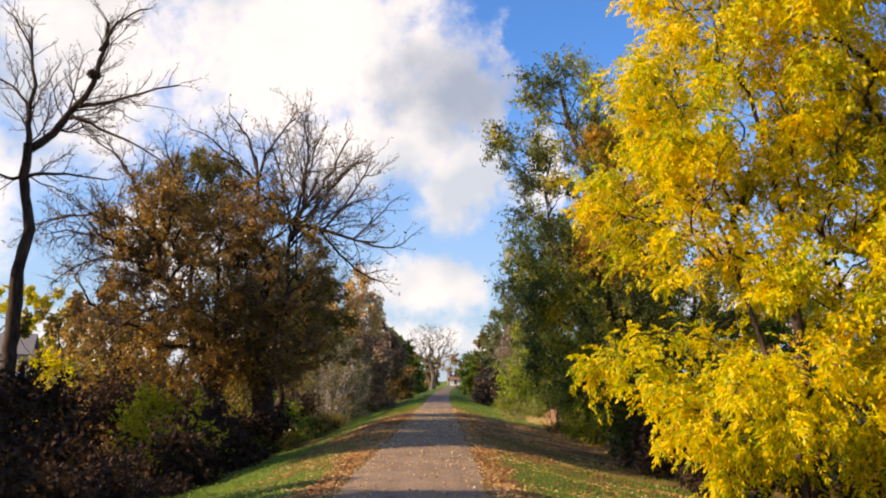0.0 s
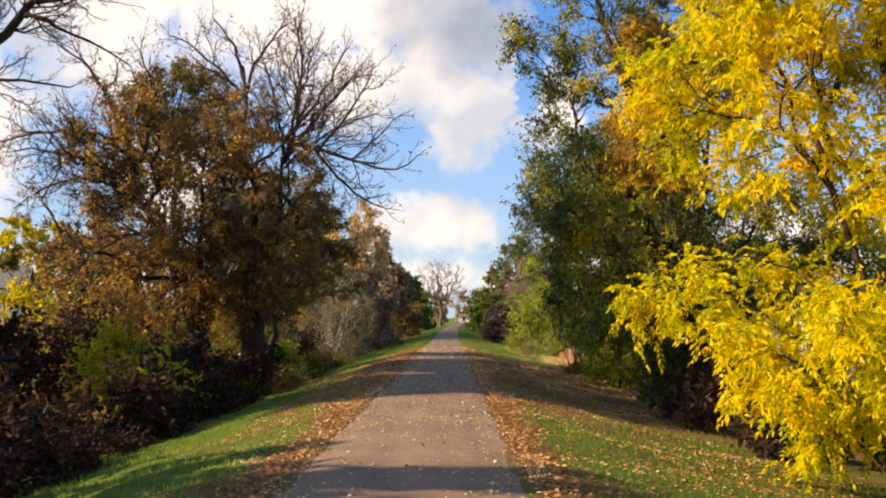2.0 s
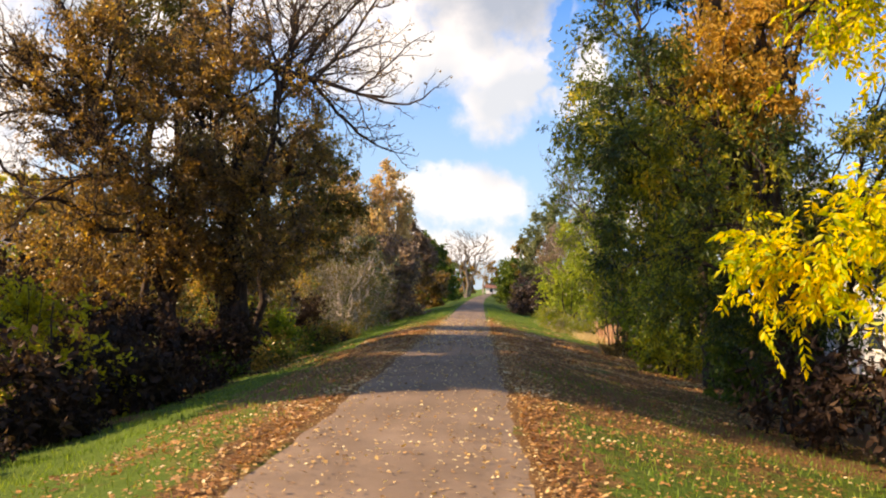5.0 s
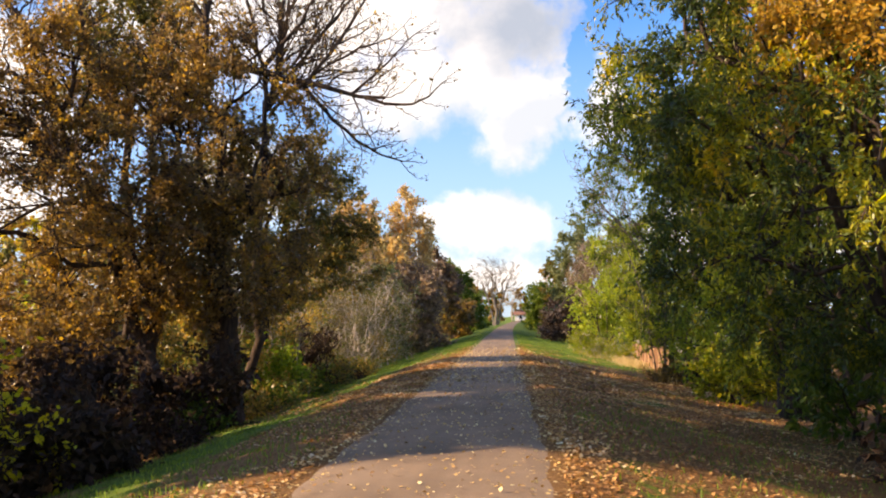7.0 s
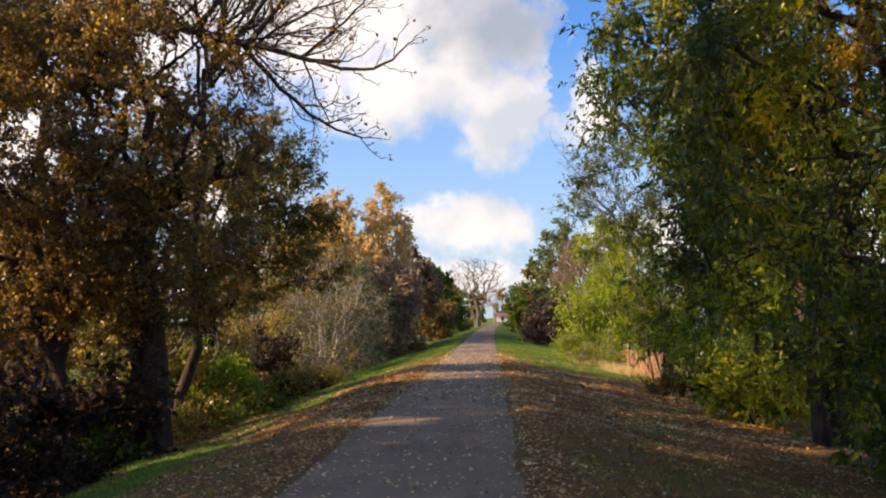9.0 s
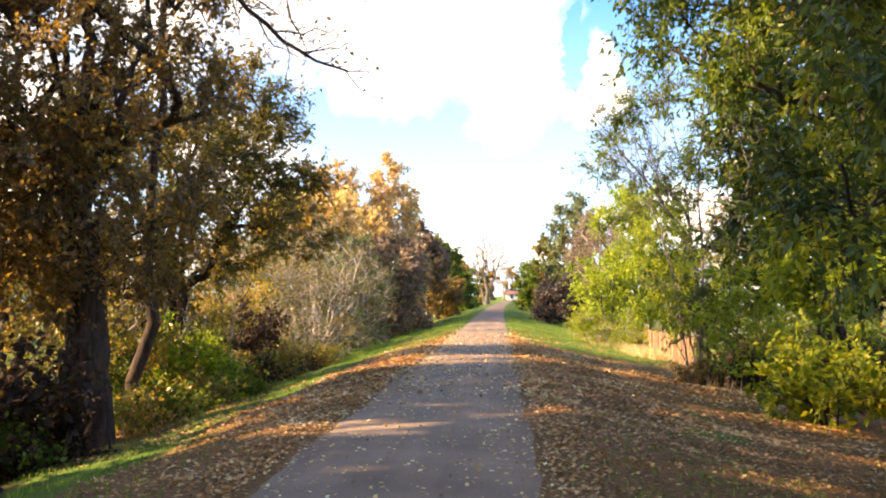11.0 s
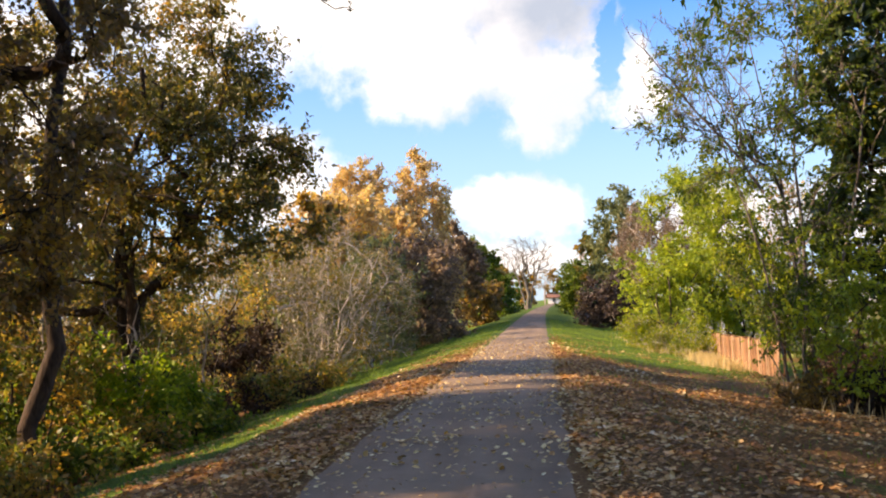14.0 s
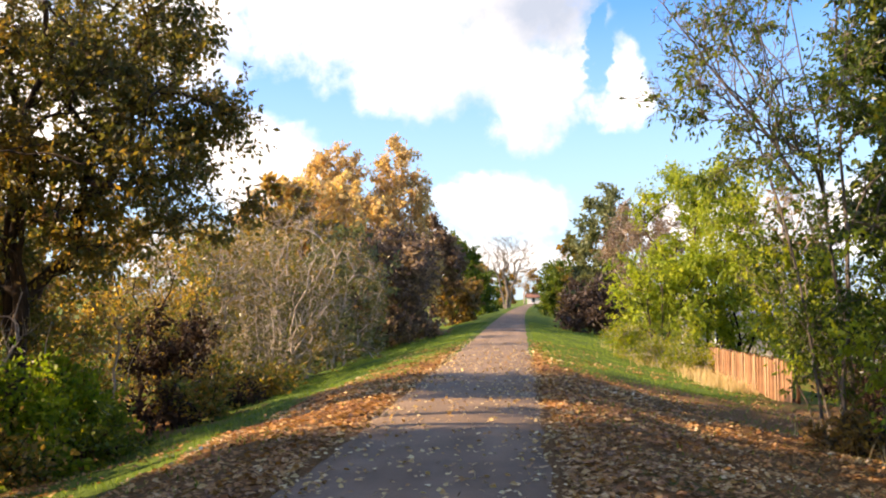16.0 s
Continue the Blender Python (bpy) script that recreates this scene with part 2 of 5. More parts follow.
# ---- mesh helpers ----
def mesh_np(name, verts, faces_by_size, mat, smooth=False):
    """A mesh from numpy arrays: verts (n, 3) and a list of index arrays (m, k)."""
    me = bpy.data.meshes.new(name)
    verts = np.asarray(verts, np.float32)
    me.vertices.add(len(verts))
    me.vertices.foreach_set("co", verts.ravel())
    idx = np.concatenate([f.ravel() for f in faces_by_size]).astype(np.int32)
    sizes = np.concatenate([np.full(len(f), f.shape[1], np.int32) for f in faces_by_size])
    me.loops.add(len(idx))
    me.loops.foreach_set("vertex_index", idx)
    me.polygons.add(len(sizes))
    me.polygons.foreach_set("loop_start", np.concatenate([[0], np.cumsum(sizes)[:-1]]).astype(np.int32))
    me.polygons.foreach_set("use_smooth", np.full(len(sizes), smooth, bool))
    me.update(calc_edges=True)
    me.materials.append(mat)
    return me


def part(name, bm, mat, parent=None, label=""):
    me = bpy.data.meshes.new(name)
    bmesh.ops.recalc_face_normals(bm, faces=bm.faces)
    bm.to_mesh(me)
    bm.free()
    me.materials.append(mat)
    ob = new(name, me)
    ob.parent = parent
    return tagged(ob, label)


def box_bm(size, centre=(0, 0, 0), bevel=0.0, bm=None):
    bm = bm or bmesh.new()
    got = bmesh.ops.create_cube(bm, size=1.0, matrix=Matrix.Translation(centre) @ Matrix.Diagonal((*size, 1)))
    if bevel:
        vs = set(got["verts"])
        bmesh.ops.bevel(bm, geom=[e for e in bm.edges if e.verts[0] in vs and e.verts[1] in vs], offset=bevel, segments=2, affect="EDGES")
    return bm


def unit(a):
    return a / (np.linalg.norm(a, axis=-1, keepdims=True) + 1e-9)


# ---- lie of the land ----
PATH_L, PATH_R = -1.86, 0.86


def bend(y):
    """Sideways drift of the far trail."""
    s = np.clip(np.asarray(y, float) - 85, 0, 400)
    return 0.00011 * np.minimum(s, 150) ** 2 + 0.033 * np.clip(s - 150, 0, None)


def rise(y):
    s = np.clip(np.asarray(y, float) - 45, 0, None)
    return np.where(s < 30, 0.000125 * s * s, 0.1125 + 0.0075 * (s - 30))


def soft_step(s, slope, depth):
    s = np.clip(s, 0, None)
    return depth * (1 - np.exp(-(slope * s / depth) ** 1.35))


def land(x, y):
    """Height of the ground: a low embankment that carries the trail."""
    x, y = np.asarray(x, float) - bend(y), np.asarray(y, float)
    z = rise(y) - soft_step(x - 1.1, 0.30, 1.35) - soft_step(-2.2 - x, 0.36, 2.2)
    off = np.clip(np.maximum(x - 1.0, -2.0 - x), 0, 1)
    z = z + off * (0.035 * np.sin(x * 1.7 + y * 0.9) + 0.03 * np.sin(y * 1.9 - x * 0.8) + 0.02 * np.sin(y * 4.1 + x * 3.3))
    return z


def grid_mesh(name, xs, ys, zf, mat, smooth=True):
    X, Y = np.meshgrid(xs, ys)
    V = np.stack([X, Y, zf(X, Y)], -1).reshape(-1, 3)
    nx, ny = len(xs), len(ys)
    i = (np.arange(ny - 1)[:, None] * nx + np.arange(nx - 1)[None]).ravel()
    return mesh_np(name, V, [np.stack([i, i + 1, i + nx + 1, i + nx], 1)], mat, smooth)

# ---- ground and trail ----
def ground_material():
    m, t, o = material("verge_ground")
    c = object_coord(t)
    s = t.nodes.new("ShaderNodeSeparateXYZ")
    link(t, c, s.inputs[0])
    patch = noise_node(t, c, 0.42, 6, 0.62, 0.4)
    speck = noise_node(t, c, 22, 5, 0.7)
    mid = noise_node(t, c, 3.2, 4, 0.6)
    grass = ramp_node(t, speck, [(0.3, (0.04, 0.07, 0.012)), (0.55, (0.10, 0.155, 0.025)), (0.75, (0.20, 0.22, 0.05))])
    litter = ramp_node(t, speck, [(0.3, (0.07, 0.038, 0.018)), (0.5, (0.18, 0.094, 0.040)), (0.7, (0.38, 0.22, 0.095))])
    # leaf fall is heaviest along the middle stretch of the walk and thins out down the west slope
    along = t.nodes.new("ShaderNodeMath")
    along.operation, along.use_clamp = "MULTIPLY", True
    along.inputs[1].default_value = 0.01
    link(t, s.outputs[1], along.inputs[0])
    fall = ramp_node(t, along.outputs[0], [(0.0, (0.34,) * 3), (0.20, (0.40,) * 3), (0.27, (0.72,) * 3), (0.53, (0.70,) * 3), (0.60, (0.26,) * 3), (1.0, (0.22,) * 3)])
    slope = t.nodes.new("ShaderNodeMapRange")
    slope.inputs["From Min"].default_value, slope.inputs["From Max"].default_value = -5.2, -3.6
    slope.inputs["To Min"].default_value, slope.inputs["To Max"].default_value = -0.42, 0.0
    link(t, s.outputs[0], slope.inputs[0])
    scrub = t.nodes.new("ShaderNodeMapRange")
    scrub.inputs["From Min"].default_value, scrub.inputs["From Max"].default_value = -9.5, -5.4
    scrub.inputs["To Min"].default_value, scrub.inputs["To Max"].default_value = 0.62, 0.0
    link(t, s.outputs[0], scrub.inputs[0])
    yard = t.nodes.new("ShaderNodeMapRange")
    yard.inputs["From Min"].default_value, yard.inputs["From Max"].default_value = 6.5, 12.0
    yard.inputs["To Min"].default_value, yard.inputs["To Max"].default_value = 0.0, 0.26
    link(t, s.outputs[0], yard.inputs[0])
    f = math_node(t, "ADD", math_node(t, "ADD", patch, math_node(t, "MULTIPLY", math_node(t, "SUBTRACT", mid, 0.5), 0.7)), math_node(t, "ADD", math_node(t, "SUBTRACT", fall, 0.5), math_node(t, "ADD", math_node(t, "ADD", slope.outputs[0], scrub.outputs[0]), yard.outputs[0])))
    # wind-blown leaves lie thickest along both edges of the asphalt
    rim = math_node(t, "ABSOLUTE", math_node(t, "ADD", s.outputs[0], 0.5))
    rim = math_node(t, "MULTIPLY", math_node(t, "SUBTRACT", 1.0, math_node(t, "ABSOLUTE", math_node(t, "MULTIPLY", math_node(t, "SUBTRACT", rim, 1.5), 1.5))), 0.34)
    near = t.nodes.new("ShaderNodeMapRange")
    near.inputs["From Min"].default_value, near.inputs["From Max"].default_value = 52.0, 62.0
    near.inputs["To Min"].default_value, near.inputs["To Max"].default_value = 1.0, 0.15
    link(t, s.outputs[1], near.inputs[0])
    f = math_node(t, "ADD", f, math_node(t, "MULTIPLY", math_node(t, "MAXIMUM", rim, 0.0), near.outputs[0]))
    k = t.nodes.new("ShaderNodeMapRange")
    k.inputs["From Min"].default_value, k.inputs["From Max"].default_value = 0.42, 0.6
    link(t, f, k.inputs[0])
    col = mix_node(t, k.outputs[0], grass, litter)
    principled(t, o, col, 0.95, speck, 0.8, 0.05, spec=0.1)
    return m


def asphalt_material():
    m, t, o = material("worn_asphalt")
    c = object_coord(t)
    grit = noise_node(t, c, 120, 4, 0.7)
    worn = noise_node(t, c, 0.8, 5, 0.6)
    mp = t.nodes.new("ShaderNodeMapping")
    mp.inputs["Scale"].default_value = (1.6, 0.12, 1)
    link(t, c, mp.inputs[0])
    tracks = noise_node(t, mp.outputs[0], 1.5, 3, 0.5)
    f = math_node(t, "ADD", math_node(t, "MULTIPLY", grit, 0.4), math_node(t, "ADD", math_node(t, "MULTIPLY", worn, 0.35), math_node(t, "MULTIPLY", tracks, 0.25)))
    col = ramp_node(t, f, [(0.34, (0.120, 0.085, 0.061)), (0.5, (0.220, 0.155, 0.109)), (0.66, (0.335, 0.243, 0.174))])
    principled(t, o, col, 0.93, grit, 0.5, 0.01, spec=0.2)
    return m


GROUND, ASPHALT = ground_material(), asphalt_material()
xs = np.concatenate([np.geomspace(900, 16, 14) * -1, np.linspace(-15, 15, 76), np.geomspace(16, 900, 14)])
ys = np.concatenate([-np.geomspace(500, 12, 12), np.linspace(-10, 130, 281), np.geomspace(132, 1500, 40)])
ground = new("ground", grid_mesh("ground", xs, ys, land, GROUND))
tagged(ground, "grassy embankment strewn with fallen brown autumn leaves", "ground", kind="structure")


def wobble(y, k):
    return 0.03 * np.sin(y * 0.9 + k) + 0.02 * np.sin(y * 2.3 + 2 * k) + 0.02 * np.sin(y * 5.1 + k * 3)


pys = np.concatenate([np.linspace(-80, -8, 19), np.linspace(-6, 120, 421), np.linspace(121, 330, 70)])
us = np.linspace(0, 1, 9)
U, PY = np.meshgrid(us, pys)
PX = bend(PY) + (PATH_L + wobble(PY, 1)) * (1 - U) + (PATH_R + wobble(PY, 4)) * U
PZ = land(PX, PY) + 0.012 + 0.03 * (1 - (2 * U - 1) ** 2)
PZ[:, 0] -= 0.03
PZ[:, -1] -= 0.03
n = len(us)
i = (np.arange(len(pys) - 1)[:, None] * n + np.arange(n - 1)[None]).ravel()
road = new("trail_path", mesh_np("trail_path", np.stack([PX, PY, PZ], -1).reshape(-1, 3), [np.stack([i, i + 1, i + n + 1, i + n], 1)], ASPHALT, True))
tagged(road, "narrow worn brownish asphalt trail with scattered fallen leaves", "path", kind="structure")


# ---- trees ----
def tube(pts, rad, sides):
    """Tapered tube along pts: verts and quads."""
    pts, rad = np.asarray(pts, float), np.asarray(rad, float)
    d = unit(np.gradient(pts, axis=0))
    ref = np.array([0.31, 0.87, 0.2]) if abs(d[0][2]) > 0.8 else np.array([0.12, 0.2, 1.0])
    a = unit(np.cross(d, ref))
    b = np.cross(d, a)
    w = np.arange(sides) * 2 * np.pi / sides
    ring = a[:, None] * np.cos(w)[None, :, None] + b[:, None] * np.sin(w)[None, :, None]
    V = (pts[:, None] + ring * rad[:, None, None]).reshape(-1, 3)
    k = len(pts)
    i, j = np.meshgrid(np.arange(k - 1), np.arange(sides), indexing="ij")
    q = np.stack([i * sides + j, i * sides + (j + 1) % sides, (i + 1) * sides + (j + 1) % sides, (i + 1) * sides + j], -1).reshape(-1, 4)
    return V, q


def straws(P, Q, r0, bow, rng, bowed):
    """Many three-sided twigs from P to Q at once, each with a bowed middle where asked."""
    n = len(P)
    d = unit(Q - P)
    a = unit(np.cross(d, unit(rng.normal(size=(n, 3)))))
    b = np.cross(d, a)
    M = (P + Q) / 2 + bow
    k = 7 if bowed else 4
    V = np.zeros((n, k, 3))
    for j in range(3):
        o = a * math.cos(j * 2.0944) + b * math.sin(j * 2.0944)
        V[:, j] = P + o * r0
        if bowed:
            V[:, 3 + j] = M + o * r0 * 0.6
    V[:, k - 1] = Q
    base = (np.arange(n) * k)[:, None]
    tris = np.concatenate([base + np.array([[k - 4 + j, k - 4 + (j + 1) % 3, k - 1]]) for j in range(3)])
    if not bowed:
        return V.reshape(-1, 3), [tris]
    return V.reshape(-1, 3), [np.concatenate([base + np.array([[j, (j + 1) % 3, 3 + (j + 1) % 3, 3 + j]]) for j in range(3)]), tris]


def leaves(P, D, length, width, rng, curl=0.18):
    """Folded pointed leaves at P along D."""
    n = len(P)
    D = unit(D)
    s = unit(np.cross(D, rng.normal(size=(n, 3))))
    nn = np.cross(D, s)
    L = (length * rng.uniform(0.65, 1.25, n))[:, None]
    W = L * (width / length)
    V = np.zeros((n, 4, 3))
    V[:, 0] = P
    mid = P + D * L * 0.45 + nn * L * curl * rng.uniform(-0.4, 1, (n, 1))
    V[:, 1], V[:, 3] = mid + s * W * 0.5, mid - s * W * 0.5
    V[:, 2] = P + D * L
    base = (np.arange(n) * 4)[:, None]
    return V.reshape(-1, 3), np.concatenate([base + np.array([[0, 1, 2]]), base + np.array([[0, 2, 3]])])


def fronds(P, D, pairs, rachis, rng):
    """Feathery compound leaves: starts and directions of the leaflets, in pairs along a drooping stalk, with one at its tip."""
    n = len(P)
    D = unit(unit(D) * np.array([1, 1, 0.7]))
    L = (rachis * rng.uniform(0.6, 1.25, n))[:, None]
    side = unit(np.cross(D, np.array([0, 0, 1.0]) + rng.normal(0, 0.45, (n, 3))))
    Ps, Ds = [], []
    for j in range(pairs):
        f = (j + 0.8) / (pairs + 0.3)
        Q = P + D * L * f + np.array([0, 0, -0.32]) * L * f * f
        for sgn in (-1, 1):
            Ps.append(Q)
            Ds.append(D * 0.6 + side * sgn * 0.8 + np.array([0, 0, -0.25 - 0.4 * f]) + rng.normal(0, 0.16, (n, 3)))
    Ps.append(P + D * L + np.array([0, 0, -0.32]) * L)
    Ds.append(D + np.array([0, 0, -0.8]))
    return np.concatenate(Ps), np.concatenate(Ds)


def grow_limbs(limbs, rng, steps=(0.30, 0.19, 0.13), lift=0.12):
    """Bare limbs that fork and fork again: (start, middle, end, radius) each. Gives tubes, and the fine twigs' starts and ends."""
    tubes, tp, tq = [], [], []

    def grow(p0, pm, p1, r, level):
        L = np.linalg.norm(pm - p0) + np.linalg.norm(p1 - pm)
        k = 10 if level == 0 else 6
        f = np.linspace(0, 1, k)[:, None]
        c = 2 * pm - (p0 + p1) / 2
        pts = p0 * (1 - f) ** 2 + 2 * c * f * (1 - f) + p1 * f * f
        pts[1:] += rng.normal(0, 0.011 * L if level == 0 else 0.022 * L, (k - 1, 3))
        rad = r * (1 - (0.68 if level == 0 else 0.6) * f[:, 0])
        tubes.append(tube(pts, rad, 7 if r > 0.06 else 5 if r > 0.02 else 3))
        n = max(3, int(L * 0.85 / steps[level]))
        for s in list(0.12 + 0.88 * (np.arange(n) + rng.uniform(0, 1, n)) / n) + [1.0, 1.0]:
            s = min(s, 1.0)
            j = min(int(s * (k - 1)), k - 2)
            w = s * (k - 1) - j
            base = pts[j] * (1 - w) + pts[j + 1] * w
            d = unit(pts[j + 1] - pts[j])
            side = unit(np.cross(d, rng.normal(size=3)))
            a = rng.uniform(0.45, 1.05)
            d = unit(d * math.cos(a) + side * math.sin(a) + np.array([0, 0, lift]))
            Lc = min(2.6, L * rng.uniform(0.25, 0.5) * (1.15 - 0.6 * s))
            if level == 2 or Lc < 0.4:
                tp.append(base)
                tq.append(base + d * max(0.16, min(Lc, 0.6)))
            else:
                grow(base, base + d * Lc * 0.5 + rng.normal(0, 0.05 * Lc, 3), base + d * Lc + rng.normal(0, 0.09 * Lc, 3) + np.array([0, 0, lift * Lc * 0.6]),
                     max(0.009, min(rad[j] * 0.6, 0.016 * Lc + 0.003)), level + 1)

    for p0, pm, p1, r in limbs:
        grow(np.array(p0, float), np.array(pm, float), np.array(p1, float), r, 0)
    return tubes, np.array(tp), np.array(tq)


def tree(name, label, x, y, stems, blobs, attr, leaf_mat, bark=None, seed=1, twigs=5, twig_len=0.7, leaf_n=9, leaf=(0.10, 0.05),
         droop=0.3, tip=0.012, sink=0.25, jitter=1.0, category="tree", group="", twig_mat=None, bare=0.0, up=0.25, hub=0.35, girth=None, gap=-0.3, leafy=None, tier=1.0, limbs=(), limb_leaf=0.25, pairs=0, rachis=0.36):
    """A tree with its foot at (x, y). stems: (dx, dy, top height, lean x, lean y); blobs: (cx, cy, cz, rx, ry, rz), masses of the crown
    round the foot; attr: how many boughs reach into them; bare: the share of boughs with no leaves; leafy: the masses that still hold leaves;
    limbs: bare boughs of their own, with a leaf here and there."""
    rng = np.random.default_rng(seed)
    z0 = float(land(x, y)) - sink
    nodes, parent, dirs = [], [], []
    for dx, dy, top, lx, ly, *bow in stems:
        k = 9
        last = -1
        for j in range(k):
            f = j / (k - 1)
            e = bow[0] if bow else 1.3
            p = np.array([dx + lx * f ** e, dy + ly * f ** e, top * f])
            if 0 < j:
                p[:2] += rng.normal(0, 0.012 * top * jitter, 2)
            nodes.append(p)
            parent.append(last)
            dirs.append(np.array([lx * 0.2, ly * 0.2, 1.0]) / 1.0 if last < 0 else p - nodes[last])
            last = len(nodes) - 1
    trunk_n = len(nodes)
    wts = np.array([b[3] * b[4] * b[5] for b in blobs]) ** 0.8
    attr = int(attr * 1.35)
    which = rng.choice(len(blobs), attr, p=wts / wts.sum())
    B = np.array(blobs)[which]
    v = unit(rng.normal(size=(attr, 3))) * (rng.uniform(0.02, 1, (attr, 1)) ** 0.42)
    A = B[:, :3] + v * B[:, 3:]
    A = A[A[:, 2] > 0.3]
    open_air = np.array([noise.noise(Vector((p[0], p[1], p[2] * tier)) * 0.55 + Vector((seed * 3.7, 0, 0))) for p in A])
    A = A[open_air > gap]
    root = np.array([np.mean([s[0] + s[3] * hub for s in stems]), np.mean([s[1] + s[4] * hub for s in stems]), hub * max(s[2] for s in stems)])
    A = A[np.argsort(np.linalg.norm(A - root, axis=1))]
    N = np.zeros((trunk_n + len(A) * 4 + 8, 3))
    Dn = np.zeros_like(N)
    count = trunk_n
    N[:count], Dn[:count] = nodes, unit(np.array(dirs))
    ok_start = np.array([nd[2] > 0.12 * max(s[2] for s in stems) for nd in nodes] + [True] * (len(N) - trunk_n))
    paths, ends = [], []
    for p in A:
        dv = p - N[:count]
        dist = np.linalg.norm(dv, axis=1) + 1e-6
        cosa = (dv * Dn[:count]).sum(1) / dist
        cost = dist * (1 + 1.3 * (1 - cosa) ** 1.5) + 0.25 * np.clip(-dv[:, 2], 0, None) + np.where(ok_start[:count], 0, 99)
        b = int(np.argmin(cost))
        a0, L = N[b], dist[b]
        ctrl = a0 + Dn[b] * L * 0.14 + (p - a0) * 0.38 + np.array([0, 0, up * L * 0.22]) + rng.normal(0, 0.05 * L * jitter, 3)
        prev, ids = b, [b]
        for j in range(1, 5):
            f = j / 4
            q = a0 * (1 - f) ** 2 + 2 * ctrl * f * (1 - f) + p * f * f + (rng.normal(0, 0.03 * L * jitter, 3) if j < 4 else 0)
            N[count], Dn[count] = q, unit(q - N[prev])
            parent.append(prev)
            ids.append(count)
            prev = count
            count += 1
        paths.append(ids)
        ends.append(prev)
    weight = np.zeros(count)
    weight[ends] = 1
    for k in range(count - 1, -1, -1):
        if parent[k] >= 0:
            weight[parent[k]] += weight[k]
    top_w = max(2.0, weight[:trunk_n].max())
    r0 = girth or max(0.03, 0.014 * max(s[2] for s in stems))
    power = min(0.8, math.log(r0 / tip) / math.log(top_w))
    R = tip * np.maximum(weight, 1) ** power
    if not ends:
        R[:] = np.tile(r0 * np.linspace(1, 0.45, 9), len(stems))
    VV, QQ, off = [], [], 0
    starts = list(range(0, trunk_n, 9))
    for st in starts:
        ids = list(range(st, st + 9))
        pts, rr = N[ids].copy(), R[ids].copy()
        rr = np.maximum(rr, (0.75 * r0 if limbs else R[st]) * np.linspace(1, 0.3, 9))
        rr[0] *= 1.45
        ff = np.linspace(0, 8, 33)
        pts = np.stack([np.interp(ff, range(9), pts[:, c]) for c in range(3)], 1)
        pts[1:-1, :2] += rng.normal(0, 0.06 * R[st], (31, 2))
        rr = np.interp(ff, range(9), rr) * (1 + 0.05 * rng.normal(size=33))
        V, Q = tube(pts, rr, 10)
        VV.append(V), QQ.append(Q + off)
        off += len(V)
    for ids in paths:
        pts, rr = N[ids], np.minimum(R[ids], R[ids[1]] * 1.05)
        V, Q = tube(pts, rr, 6 if R[ids[1]] > 0.04 else 4)
        VV.append(V), QQ.append(Q + off)
        off += len(V)
    tubes, TP, TQ = grow_limbs(limbs, rng) if limbs else ([], np.zeros((0, 3)), np.zeros((0, 3)))
    for V, Q in tubes:
        VV.append(V), QQ.append(Q + off)
        off += len(V)
    thing = new(name)
    thing.matrix_basis = pose(x, y, z0)
    tagged(thing, label, category, group)
    wood = new("trunk", mesh_np("trunk", np.concatenate(VV), [np.concatenate(QQ)], bark or BARK, True))
    wood.parent = thing
    # fine twigs and their leaves
    thin = np.array([k for k in range(trunk_n, count) if weight[k] <= 2], int)
    src = np.repeat(thin, max(1, twigs))
    n = len(src)
    d = unit(Dn[src] * 0.7 + rng.normal(size=(n, 3)) * 0.75 + np.array([0, 0, 0.25 - droop * 0.6]))
    ln = (twig_len * rng.uniform(0.4, 1.25, n))[:, None]
    P, Q = N[src], N[src] + d * ln
    if len(TP):
        P, Q = np.concatenate([P, TP]), np.concatenate([Q, TQ])
        ln = np.concatenate([ln, np.linalg.norm(TQ - TP, axis=1)[:, None]])
        d = unit(Q - P)
    V, faces = straws(P, Q, 0.0085 if len(limbs) else min(tip * 0.8, 0.012), np.array([0, 0, 0.12]) * ln, rng, leaf_n < 3 and not pairs)
    tw = new("branching", mesh_np("branching", V, faces, twig_mat or bark or BARK))
    tw.parent = thing
    tagged(tw, kind="stuff")
    if leaf_n > 0:
        clear = rng.uniform(size=count) < bare
        if leafy:
            E = np.array(leafy)
            inside = (((N[:count, None] - E[None, :, :3]) / E[None, :, 3:]) ** 2).sum(-1).min(1) < 1
            clear |= ~inside & (rng.uniform(size=count) < 0.9)
        keep = np.where(~clear[src])[0]
        pick = np.concatenate([np.repeat(keep, leaf_n), n + np.where(rng.uniform(size=len(TP)) < limb_leaf)[0]])
        f = rng.uniform(0.1, 1.05, len(pick))[:, None]
        LP = P[pick] * (1 - f) + Q[pick] * f + rng.normal(0, 0.05 * twig_len, (len(pick), 3))
        LD = d[pick] * 0.5 + rng.normal(size=(len(pick), 3)) * 0.7 + np.array([0, 0, -droop * 1.3])
        if pairs:
            LP, LD = fronds(LP, LD, pairs, rachis, rng)
        V, T = leaves(LP, LD, leaf[0], leaf[1], rng)
        cr = new("crown", mesh_np("crown", V, [T], leaf_mat))
        cr.parent = thing
    return thing


